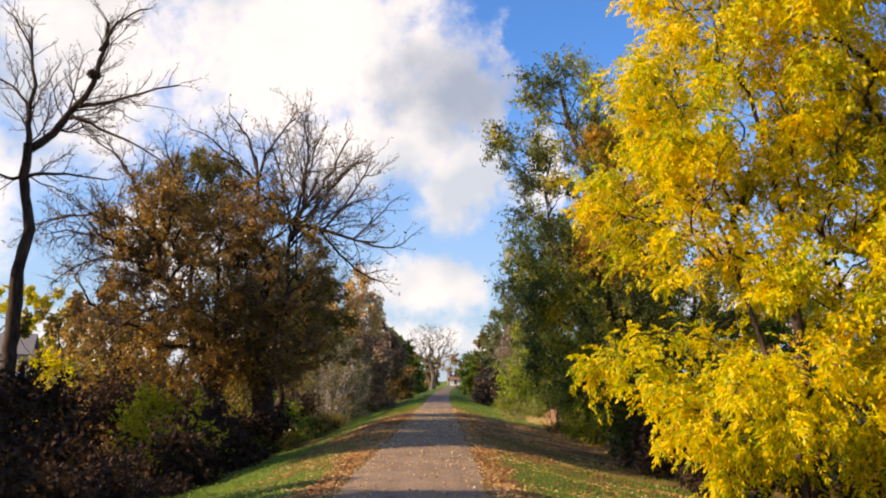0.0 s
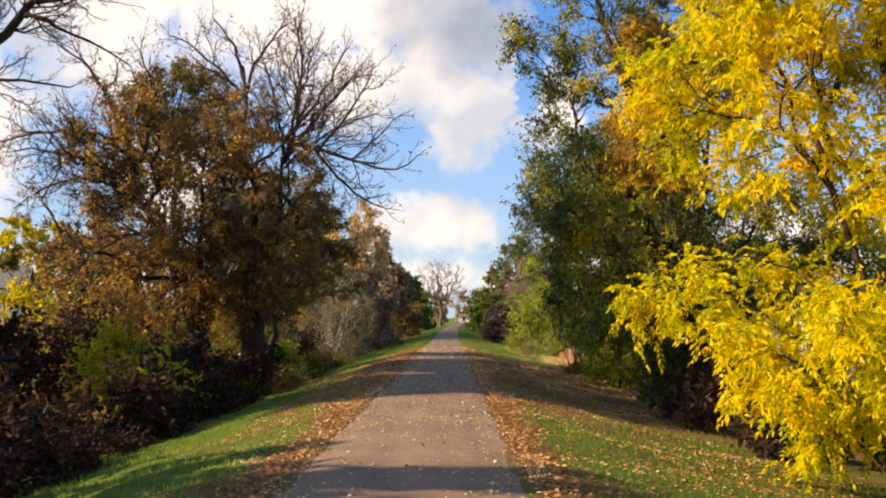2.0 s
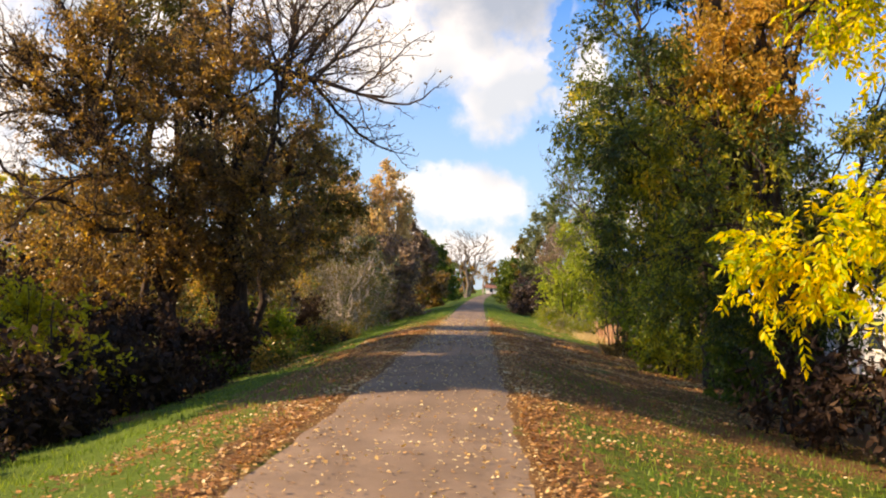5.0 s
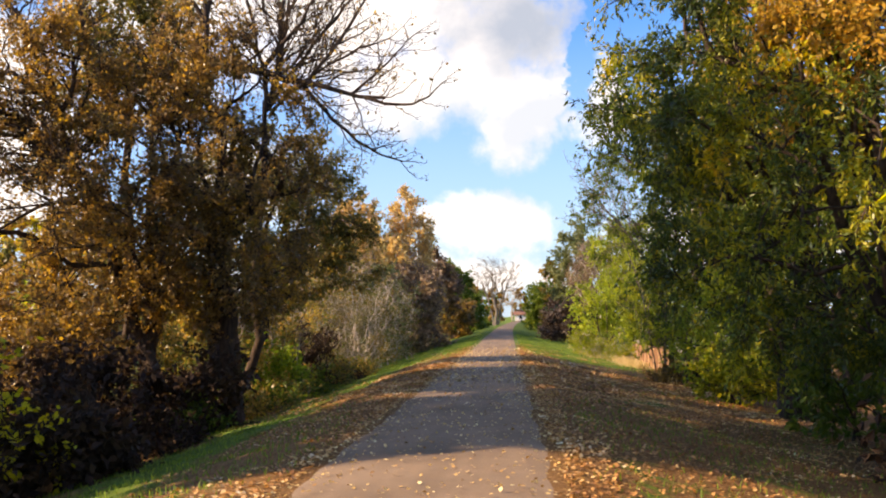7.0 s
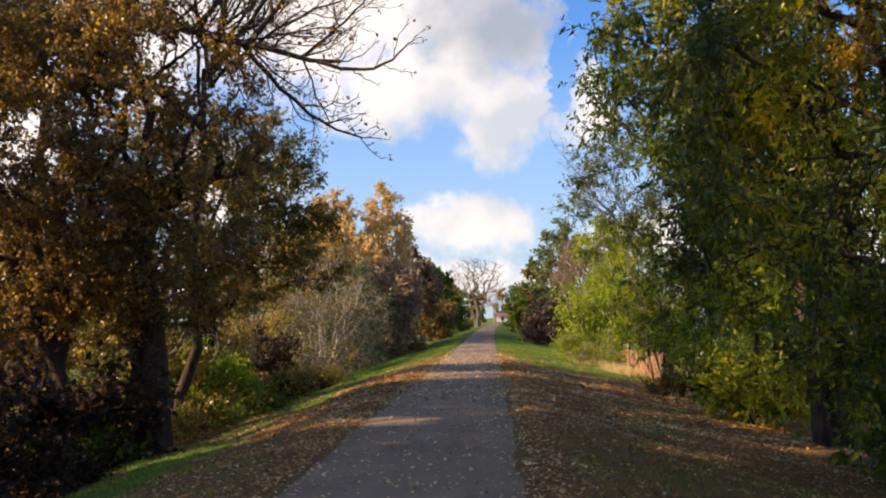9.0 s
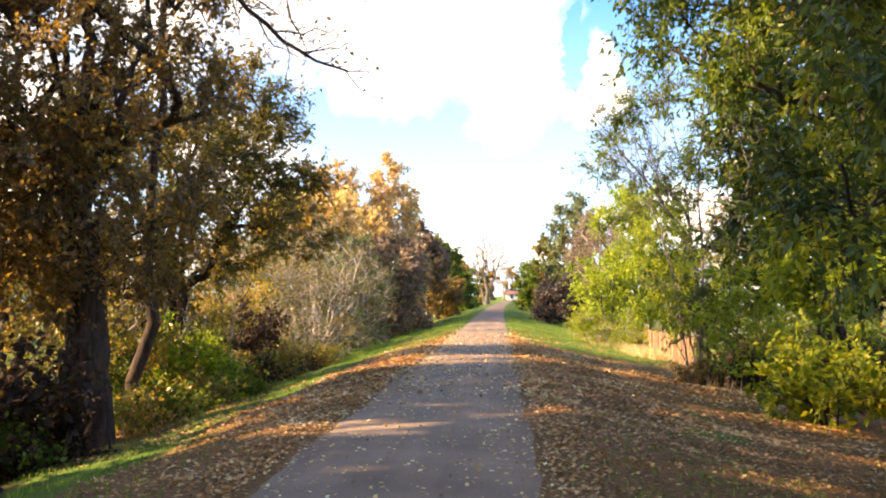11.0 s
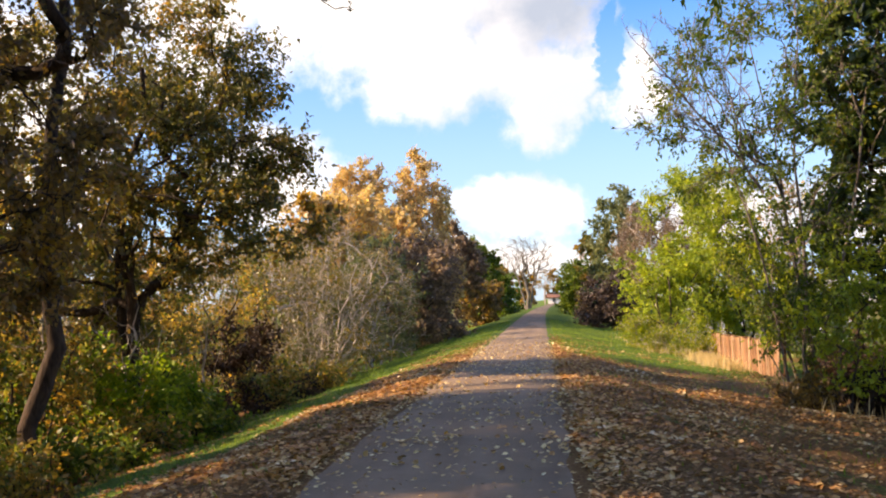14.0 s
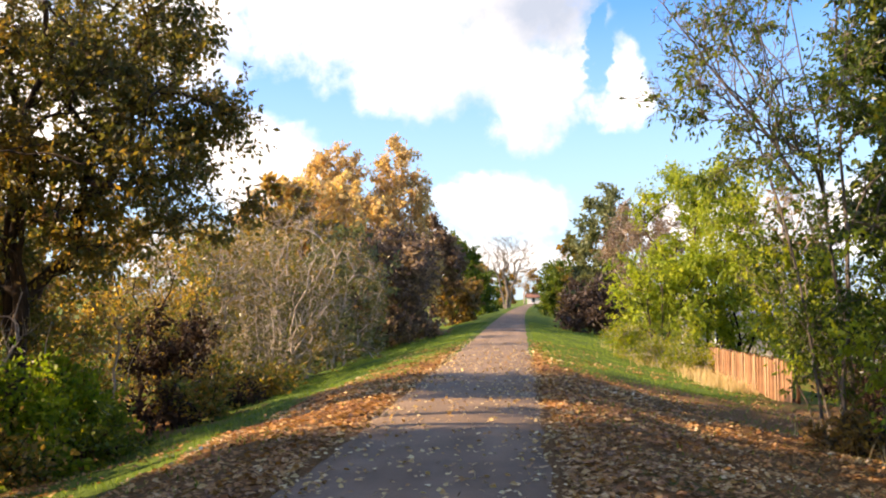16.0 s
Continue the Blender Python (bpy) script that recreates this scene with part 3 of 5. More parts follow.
def shrub(label, x, y, h, r, mat, seed, stems=5, dens=1.0, leaf=(0.12, 0.06), name="shrub", bare=0.0, leaf_n=6, twig_mat=None, droop=0.2, group="trailside shrubs"):
    rng = np.random.default_rng(seed)
    size = 1.0 if leaf_n < 4 else 1.6
    st = [(rng.normal(0, 0.12 * r), rng.normal(0, 0.12 * r), h * rng.uniform(0.5, 0.8), rng.normal(0, 0.4 * r), rng.normal(0, 0.4 * r)) for _ in range(stems)]
    bl = [(0, 0, h * 0.45, r * 0.9, r * 0.9, h * 0.42)]
    for k in range(3):
        bl.append((math.cos(k * 2.1 + seed) * r * 0.5, math.sin(k * 2.1 + seed) * r * 0.5, h * 0.17 + 0.15, r * 0.6, r * 0.6, h * 0.16))
    for _ in range(4):
        a = rng.uniform(0, 6.28)
        bl.append((math.cos(a) * r * 0.55, math.sin(a) * r * 0.55, h * rng.uniform(0.3, 0.75), r * 0.5, r * 0.5, h * 0.27))
    return tree(name, label, x, y, st, bl, int(30 * dens * max(1, r * h / 8)), mat, twig_mat or BARK, seed, 4 if leaf_n > 3 else 5, 0.22 * r + 0.3, leaf_n, (leaf[0] * size, leaf[1] * size), droop, 0.008, 0.15,
                category="shrub", group=group, bare=bare, hub=0.15, twig_mat=twig_mat)

# golden walnut-like tree beside the trail
tree("golden_tree", "golden-yellow autumn tree with long drooping leaves and several stems", 8.0, 18.6,
     [(0, 0, 9.5, -1.2, -0.3), (0.5, 0.2, 10.5, 0.6, 0.6), (-0.3, -0.2, 8.5, -2.2, 0.8), (0.7, -0.2, 9, 2.2, -0.6)],
     [(-2.7, 1.1, 3.8, 2.1, 1.2, 0.9), (-1.9, -0.9, 2.6, 2.2, 2.0, 1.4), (0.6, -1.0, 2.8, 2.8, 2.2, 1.7), (3.4, -1.2, 3.2, 3.2, 2.4, 2.0), (3.0, -1.6, 1.7, 2.8, 1.8, 1.2), (0.6, -0.4, 5.6, 2.8, 2.6, 1.4), (3.9, -0.6, 6.3, 3.0, 2.8, 1.9),
      (-2.5, 0.2, 7.1, 2.5, 2.6, 1.7), (-1.9, 0, 9.4, 3.0, 3.0, 1.9), (-0.9, 0, 11.8, 3.2, 3.0, 2.0), (1.6, 0, 8.4, 3.0, 3.0, 2.0), (3.8, 0, 9.6, 3.0, 2.8, 2.2), (1.6, 0, 12.4, 3.4, 3.0, 2.2)],
     860, LEAF_YELLOW, seed=11, twigs=4, twig_len=0.72, leaf_n=3, leaf=(0.125, 0.048), droop=0.5, pairs=4, rachis=0.28, tip=0.007, girth=0.13, jitter=0.7, gap=-0.5, tier=1.7)
tree("bare_tree", "tall leafless grey tree behind the golden tree", 12.8, 23.0,
     [(0, 0, 14, 0.5, 0.3), (0.3, 0, 13, -1.5, 0.3)], [(-0.6, 0, 11.5, 4.5, 4.0, 5.0)], 240, LEAF_BROWN, BARK_GREY, seed=12, twigs=4, twig_len=0.9, leaf_n=0, droop=-0.2, tip=0.008, girth=0.16)
# dark green tree overhanging the trail, its upper boughs turning yellow
tree("green_tree", "large dark green tree with drooping boughs turning yellow", 7.4, 29.3,
     [(0, 0, 13.2, -3.4, -0.4), (0.5, 0.3, 8.0, 1.4, 0.6), (-0.2, 0.2, 8.0, -2.4, -0.5)],
     [(-3.8, 0.4, 8.4, 1.35, 2.4, 2.8), (-3.4, 0.2, 10.8, 1.9, 2.0, 1.6), (-5.1, 0.2, 11.2, 1.2, 1.4, 0.9), (-3.2, -0.8, 12.9, 1.9, 1.8, 1.5), (-0.8, 0, 11.8, 2.4, 2.4, 2.4), (-4.5, -1.2, 5.7, 1.7, 1.2, 0.75), (-1.9, 0, 4.4, 3.0, 4.2, 2.8), (2.2, 0.4, 5.2, 3.6, 3.6, 2.6), (0.8, -1.4, 2.2, 2.4, 2.2, 1.5), (-2.8, 0, 6.6, 2.2, 3.0, 1.6)],
     560, LEAF_TURNING, seed=13, twigs=5, twig_len=0.65, leaf_n=12, leaf=(0.125, 0.048), droop=0.5, tip=0.008, girth=0.2, jitter=0.8)
tree("amber_tree", "tall tree with tan and amber autumn leaves", 8.9, 37.9,
     [(0, 0, 13, -1.5, 0), (0.3, 0.3, 12, 1.2, 0.5)], [(-1.6, 0, 10.6, 2.6, 2.2, 2.0), (-0.8, 0, 8.8, 2.4, 2.0, 1.4), (0.6, 0, 12.2, 3.0, 2.6, 2.4), (-1.2, 0, 13.0, 2.2, 2.2, 1.6)], 230, LEAF_AMBER, seed=14, twigs=4, leaf_n=9, leaf=(0.17, 0.09), gap=-0.1, droop=0.4, tip=0.009)
tree("amber_tree", "slim tree with thin amber-gold boughs", 6.5, 28.3,
     [(0, 0, 9.8, -0.4, 0), (0.2, 0.2, 8.6, -1.2, -0.2)], [(-1.1, 0, 6.9, 1.4, 1.2, 0.9), (-0.7, 0.2, 8.4, 1.3, 1.2, 0.9), (0.5, 0, 9.6, 1.5, 1.3, 1.0), (-0.6, 0.2, 11.0, 1.2, 1.1, 0.8)], 150, LEAF_AMBER, seed=154, twigs=4, twig_len=0.6, leaf_n=9, leaf=(0.13, 0.055), gap=-0.1, droop=0.5, tip=0.007, girth=0.09)
# slender tree by the fence, with its denser neighbour
tree("slender_tree", "slender many-stemmed tree with sparse green leaves", 6.4, 48.6,
     [(0, 0, 11.5, 0.3, 0), (0.3, 0.2, 10.2, -1.2, 0.4), (-0.3, 0.1, 9.4, -2.0, -0.2), (0.5, -0.1, 9.0, 1.6, 0.3)],
     [(-0.4, 0, 9.0, 2.4, 2.4, 3.4), (-1.3, -0.2, 6.2, 1.6, 2.0, 1.8), (-2.3, 0, 7.6, 1.2, 1.4, 1.4), (1.6, 0, 7.0, 2.4, 2.4, 3.4), (0.0, 0, 4.0, 2.2, 1.8, 1.6), (0.1, 0, 2.0, 1.2, 1.2, 1.2)],
     240, LEAF_SHADE, BARK_GREY, seed=15, twigs=4, twig_len=0.6, leaf_n=9, leaf=(0.12, 0.05), droop=0.55, bare=0.15, tip=0.006, girth=0.042, jitter=0.45, gap=-0.25, limb_leaf=0.03,
     limbs=[((-0.7, 0, 5.2), (-1.9, -0.1, 7.0), (-3.3, -0.2, 8.6), 0.04), ((-0.8, 0, 5.8), (-1.6, 0.3, 7.6), (-2.4, 0.4, 9.2), 0.03)])
tree("green_tree", "dark green tree with boughs hanging over the verge", 7.3, 36.8,
     [(0, 0, 11.5, -0.8, 0.2), (0.4, 0.2, 11.0, 1.2, 0.4)],
     [(-1.6, 0, 8.2, 3.2, 2.4, 2.4), (-4.3, -0.4, 6.4, 1.5, 1.1, 0.7), (-2.6, 0, 7.2, 2.2, 1.8, 1.3), (1.8, 0, 6.2, 2.4, 2.2, 2.0), (0.6, 0, 5.2, 2.6, 2.2, 1.6)],
     330, LEAF_SHADE, seed=152, twigs=4, twig_len=0.65, leaf_n=11, leaf=(0.13, 0.055), droop=0.55, tip=0.008, girth=0.17, gap=-0.25)
tree("lime_sapling", "low yellow-green sapling at the slender tree's foot", 6.9, 47.3, [(0, 0, 2.6, 0.3, 0), (-0.2, 0.1, 2.4, -0.5, 0.2), (0.2, 0, 2.2, 1.0, 0)],
     [(0.0, 0, 3.0, 1.6, 1.2, 1.5), (0.5, 0, 1.5, 1.1, 0.9, 0.8)], 80, LEAF_LIME, seed=151, twigs=3, twig_len=0.45, leaf_n=5, leaf=(0.13, 0.07), droop=0.5, tip=0.005, girth=0.025, gap=-0.1)
tree("lime_sapling", "leaning sapling with drooping yellow-green leaves", 6.5, 49.8, [(0, 0, 5.4, -1.0, 0.2), (0.2, 0.1, 4.2, 0.3, 0.2), (-0.1, 0.2, 3.6, -1.4, -0.1)],
     [(-1.3, 0, 3.5, 1.1, 0.9, 0.8), (-1.2, 0.4, 5.0, 1.2, 1.0, 0.9), (-0.4, 0, 4.4, 1.4, 1.0, 1.1), (0.4, 0, 2.6, 1.0, 0.9, 1.0), (-0.6, 0.2, 2.4, 0.9, 0.8, 0.7)], 170, LEAF_LIME, BARK_GREY, seed=153, twigs=4, twig_len=0.5, leaf_n=5, leaf=(0.12, 0.055), droop=0.6, tip=0.005, girth=0.035, gap=-0.15)
shrub("low rust-brown undergrowth at the slender tree's foot", 6.4, 48.4, 0.9, 0.9, LEAF_BROWN, 204, leaf=(0.08, 0.045))
tree("green_tree", "dense dark green tree with rusty upper leaves", 10.7, 50.0,
     [(0, 0, 11.5, -0.4, 0), (0.4, 0.2, 10.5, 1.0, 0.5)], [(-0.3, 0, 9.0, 3.4, 3.4, 4.0), (-0.2, 0, 5.4, 3.2, 3.0, 2.8)], 360, LEAF_GREEN, seed=16, twigs=4, leaf_n=9, leaf=(0.26, 0.13), droop=0.45, tip=0.008, girth=0.17)
tree("yellow_sapling", "small yellow-leaved sapling beside the bushes", 7.9, 42.8, [(0, 0, 4.4, -0.2, 0)], [(0, 0, 3.9, 1.1, 1.0, 1.5)], 80, LEAF_LIME, seed=17, twigs=4, leaf_n=9, leaf=(0.16, 0.09), droop=0.4, tip=0.006)
shrub("yellow-green leafy bush at the foot of the bank", 7.0, 40.4, 2.2, 1.4, LEAF_MOSS, 18)
# brown undergrowth here and below carries the shade under the trees in its colour
shrub("shade-darkened brown undergrowth below the big green tree", 7.0, 26.0, 2.4, 1.9, LEAF_SHADED_RUSSET, 19)
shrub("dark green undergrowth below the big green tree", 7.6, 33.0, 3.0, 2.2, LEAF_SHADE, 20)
# undergrowth added where the ground round the logs lies in dark shade
shrub("low shade-darkened brown undergrowth round the logs", 8.4, 48.6, 1.1, 1.3, LEAF_SHADED_RUSSET, 201)
shrub("low shade-darkened brown undergrowth round the logs", 10.4, 44.6, 1.3, 1.5, LEAF_SHADED_RUSSET, 202)
shrub("shade-darkened brown undergrowth beside the logs", 10.8, 49.6, 1.7, 1.6, LEAF_SHADED_RUSSET, 193)
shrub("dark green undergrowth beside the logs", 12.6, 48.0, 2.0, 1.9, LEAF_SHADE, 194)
shrub("shade-darkened brown undergrowth behind the golden tree", 7.6, 21.8, 1.6, 1.5, LEAF_SHADED_RUSSET, 195)
shrub("shade-darkened brown undergrowth behind the golden tree", 10.5, 21.0, 2.4, 2.0, LEAF_SHADED_RUSSET, 196)
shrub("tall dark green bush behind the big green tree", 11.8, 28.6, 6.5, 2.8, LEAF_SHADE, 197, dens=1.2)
shrub("shade-darkened brown undergrowth beside the fence", 9.9, 55.6, 1.4, 1.7, LEAF_SHADED_RUSSET, 198)
shrub("shade-darkened brown undergrowth beside the fence", 11.6, 60.5, 1.8, 2.0, LEAF_SHADED_RUSSET, 199)
# bush added to stand for the dark shade beyond the fence
shrub("dark green filler bush behind the fence", 14.4, 63.5, 4.4, 2.6, LEAF_SHADE, 203)
shrub("dark green bush beyond the logs", 11.8, 54, 3.2, 2.2, LEAF_SHADE, 191)
shrub("dark green bush beyond the logs", 14.2, 59, 4.0, 2.6, LEAF_SHADE, 192)
shrub("grey-green bush below the golden tree", 8.6, 15.4, 1.9, 1.5, LEAF_SHADE, 28)
# yellow and green thicket past the fence
shrub("bright yellow-green thicket beside the trail", 6.5, 71, 5.6, 2.2, LEAF_LIME, 21, dens=1.4, leaf=(0.14, 0.06), droop=0.5, bare=0.15)
for k, (x, y, h, r) in enumerate([(5.5, 72.6, 2.2, 1.4), (5.4, 69.8, 2.0, 1.3), (6.0, 67.4, 1.7, 1.2), (6.9, 65.9, 1.5, 1.1)]):
    shrub("low yellow and tan undergrowth below the thicket", x, y, h, r, LEAF_MOSS, 220 + k, leaf=(0.08, 0.04), twig_mat=TWIG_TAN, bare=0.2)
tree("lime_tree", "tall yellow-green tree with thin stems", 8.8, 73.5, [(0, 0, 8.6, -0.3, 0), (0.4, 0.4, 8.0, 0.9, 0.3)],
     [(0, 0, 7.2, 2.8, 2.6, 2.9), (-0.5, 0, 4.0, 2.8, 2.4, 2.6)], 280, LEAF_LIME, seed=22, twigs=5, leaf_n=8, leaf=(0.17, 0.08), droop=0.5, tip=0.007, girth=0.1, gap=-0.18)
shrub("bright yellow-green thicket behind the fence", 10.6, 74, 6.8, 2.8, LEAF_LIME, 23, dens=1.2, leaf=(0.14, 0.06), droop=0.5)
shrub("dark green filler bush behind the fence", 12.2, 66.5, 4.2, 1.8, LEAF_SHADE, 29, dens=1.0, leaf=(0.16, 0.08))
tree("russet_tree", "half-bare tree with pinkish russet twigs", 7.6, 82, [(0, 0, 8.0, -0.4, 0)], [(0, 0, 6.2, 2.4, 2.4, 3.2)], 170, LEAF_PURPLE, TWIG_TAN, seed=24, twigs=6, leaf_n=3, leaf=(0.18, 0.08), tip=0.008)
tree("grey_green_tree", "tall grey-green tree at the trail's edge", 8.0, 108, [(0, 0, 11.5, -0.4, 0), (0.3, 0, 10, 0.8, 0)], [(0, 0, 9.0, 2.8, 3.0, 4.2), (0, 0, 4, 3.2, 3, 3.4)], 210, LEAF_GREYGREEN, seed=25, twigs=4, leaf_n=7, leaf=(0.34, 0.18), tip=0.01)
shrub("dark purple-brown bush in shade", 6.8, 116, 6.5, 2.8, LEAF_PLUM, 26, dens=1.2, leaf=(0.24, 0.11))
shrub("dark purple-brown bush in shade", 6.0, 98, 5.0, 2.4, LEAF_PLUM, 30, dens=1.2, leaf=(0.24, 0.11))
shrub("dark bush where the trail narrows", 5.4, 142, 8, 3.2, LEAF_SHADE, 27, dens=1.0, leaf=(0.28, 0.14))

# tall bare tree across the bank, with nests
tree("bare_tree", "tall nearly leafless tree with spreading grey limbs", -16.2, 33.0,
     [(-0.5, 0, 13.4, 0.4, 0)], [(0, 0, 12, 1, 1, 1)], 0, LEAF_BROWN, BARK, seed=31, leaf_n=1, leaf=(0.12, 0.07), tip=0.009, girth=0.36, limb_leaf=0.06,
     limbs=[((-0.1, 0, 13.2), (-0.2, 0.1, 14.9), (-0.4, 0.2, 18.4), 0.14), ((-0.3, 0.1, 17.0), (-0.9, 0.2, 18.3), (-1.8, 0.3, 19.3), 0.06), ((-0.1, 0, 13.2), (1.7, 0.2, 15.2), (2.6, 0.4, 18.6), 0.19),
            ((2.3, 0.3, 17.4), (3.1, 0.3, 18.7), (4.2, 0.2, 19.2), 0.08), ((1.6, 0.2, 15.1), (2.9, 0.1, 15.2), (5.6, -0.2, 15.9), 0.10), ((1.4, 0.1, 14.5), (2.4, 0, 14.2), (4.9, 0.4, 12.9), 0.09),
            ((-0.3, 0, 12.0), (0.9, -0.2, 12.2), (3.2, -0.4, 11.9), 0.09), ((-0.3, 0, 12.1), (-1.3, 0, 12.2), (-2.8, -0.2, 13.0), 0.08), ((-0.2, 0.1, 14.6), (-1.1, 0.3, 15.9), (-2.6, 0.6, 16.6), 0.07)])
# brown and olive pair
tree("brown_tree", "leaning half-bare tree with brown autumn leaves", -10.8, 38.6,
     [(1.4, 0, 13.4, -5.0, 0.3, 1.25), (0.8, 0.3, 11.0, -0.6, 0.8)],
     [(-1.8, 0, 10.8, 3.2, 2.4, 2.8), (-2.0, -0.4, 7.0, 4.0, 2.0, 3.0), (1.0, -0.2, 8.0, 3.0, 1.9, 4.2), (-4.2, -0.3, 9.2, 2.8, 2.2, 2.0), (-1, -0.4, 4, 4, 2.0, 2), (1.0, -2.2, 7.4, 2.6, 1.3, 2.4)],
     460, LEAF_BROWN, seed=32, twigs=5, twig_len=0.75, leaf_n=10, leaf=(0.13, 0.08), droop=0.25, bare=0.2, gap=-0.22, tip=0.008, girth=0.24,
     leafy=[(0.9, 0, 7.0, 3.4, 3.0, 3.8), (-1.5, 0, 4.6, 4.2, 3.0, 2.8), (-2.0, 0, 10.2, 2.8, 2.6, 3.4)], limb_leaf=0.2,
     limbs=[((-0.2, 0, 6.4), (-2.1, -0.8, 8.8), (-4.3, -1.1, 10.2), 0.10), ((-1.0, 0, 7.4), (-3.5, -0.3, 10.0), (-6.8, -0.6, 10.4), 0.09), ((-2.8, -0.2, 9.1), (-4.6, -0.4, 9.3), (-6.5, -0.6, 8.2), 0.07), ((-2.0, 0, 9.9), (-4.6, 0.4, 11.5), (-8.3, 0.8, 11.0), 0.10),
            ((-2.9, 0.1, 11.8), (-4.1, 0.2, 14.0), (-5.7, 0.4, 15.1), 0.08), ((0.6, -0.3, 5.2), (-1.0, -1.2, 7.2), (-3.7, -1.6, 5.6), 0.09), ((-2.0, 0, 10.0), (-1.6, 0.4, 12.4), (-2.2, 0.6, 14.9), 0.08)])
tree("olive_tree", "tall slim tree with a dense olive top", -12.2, 42.2,
     [(0, 0, 14.2, -0.2, 0)], [(0, 0, 13.6, 2.7, 2.3, 1.9), (-0.6, 0, 11.6, 2.4, 2.0, 1.6)], 220, LEAF_OLIVE, seed=36, twigs=5, twig_len=0.6, leaf_n=9, leaf=(0.13, 0.075), droop=0.3, tip=0.007, girth=0.13)
tree("brown_tree", "broad tree with brown leaves and nearly leafless arching upper limbs", -7.6, 39.4,
     [(-0.2, 0, 14.0, -1.1, 0.2, 1.1), (-0.9, 0.3, 9.0, 0.3, 0.5, 1.8)],
     [(-0.8, -0.5, 7.6, 3.6, 2.4, 4.4), (-1.0, -0.2, 5.0, 3.2, 1.8, 2.2), (-1.4, 0.0, 11.2, 2.8, 2.6, 2.0)],
     480, LEAF_BROWN, seed=33, twigs=4, twig_len=0.75, leaf_n=11, leaf=(0.125, 0.078), droop=0.4, bare=0.2, gap=-0.24, tip=0.008, girth=0.27,
     leafy=[(-0.8, -0.4, 7.0, 4.0, 2.8, 4.4), (-1.6, 0.2, 11.0, 2.4, 2.6, 2.2)], limb_leaf=0.34,
     limbs=[((-0.9, 0, 11.2), (1.6, 0, 10.5), (4.4, -0.3, 9.7), 0.15), ((3.9, -0.2, 9.8), (5.2, -0.5, 9.5), (6.2, -0.6, 10.0), 0.06), ((1.9, 0, 10.4), (3.3, 0.3, 8.8), (4.9, 0.5, 8.0), 0.07),
            ((2.0, 0, 10.3), (3.4, 0.1, 12.2), (4.3, 0.2, 14.0), 0.07), ((0.6, 0, 10.8), (2.0, 0.4, 12.7), (3.0, 0.6, 14.8), 0.08), ((3.4, -0.2, 9.9), (4.4, 0.3, 10.9), (5.3, 0.5, 12.0), 0.05),
            ((-1.2, 0.2, 13.4), (-1.7, 0.3, 14.9), (-2.6, 0.4, 16.2), 0.08), ((-1.1, 0.1, 12.2), (-0.6, 0.2, 14.2), (0.5, 0.3, 15.9), 0.09), ((-1.2, 0.2, 12.6), (-2.6, 0.0, 14.2), (-4.2, -0.2, 15.2), 0.07)])
tree("bare_limbs_tree", "leafless grey limbs fanning out behind the brown tree", -7.6, 42.0,
     [(-0.6, 0, 10.6, 0.7, 0.3)], [(0, 0, 10, 1, 1, 1)], 0, LEAF_BROWN, BARK, seed=34, leaf_n=1, leaf=(0.12, 0.075), tip=0.008, girth=0.17, limb_leaf=0.26,
     limbs=[((0.1, 0.3, 10.4), (-0.5, 0.5, 13.2), (-1.2, 0.5, 15.6), 0.08), ((0.1, 0.3, 10.5), (0.7, 0.7, 13.4), (1.3, 0.8, 15.8), 0.09), ((0.0, 0.3, 10.3), (1.8, 0.5, 12.8), (3.2, 0.6, 14.6), 0.09), ((0.1, 0.3, 10.3), (0.9, -0.6, 13.6), (0.6, -1.0, 16.4), 0.08), ((0.1, 0.3, 10.1), (2.0, 0.2, 11.6), (4.2, 0.2, 12.6), 0.07)])
tree("olive_tree", "spreading olive-brown tree with drooping outer boughs", -9.6, 48.0,
     [(0, 0, 9.5, 0.6, 0), (0.2, 0.3, 8.5, -0.7, 0.4)],
     [(0.2, 0, 8.2, 4.4, 3.2, 3.4), (2.4, 0, 6.0, 2.8, 2.8, 2.2), (-1.5, 0, 5, 3.4, 2.8, 2.6), (-0.2, 4.0, 9.8, 2.4, 2.4, 1.4)],
     540, LEAF_OLIVE, seed=35, twigs=5, twig_len=0.7, leaf_n=9, leaf=(0.14, 0.07), droop=0.5, tip=0.008, girth=0.18, gap=-0.28, bare=0.08)
# pale bare saplings among the shrubs
for k, (x, y, h) in enumerate([(-9.0, 46.9, 3.6), (-8.7, 50.6, 3.0), (-9.9, 45.2, 4.2), (-8.2, 60.2, 3.4), (-8.9, 56.4, 3.2)]):
    tree("sapling", "pale leafless sapling among the bushes", x, y, [(0, 0, h, 0.3 - 0.15 * k, 0.1), (0.12, 0.1, h * 0.85, 0.7 - 0.3 * k, 0.2)],
         [(0.1, 0, h * 0.8, 0.9, 0.8, h * 0.3)], 10, LEAF_OLIVE, TWIG_TAN, seed=140 + k, twigs=2, twig_len=0.5, leaf_n=0, droop=-0.1, tip=0.007, girth=0.035, jitter=1.4, group="bare saplings")
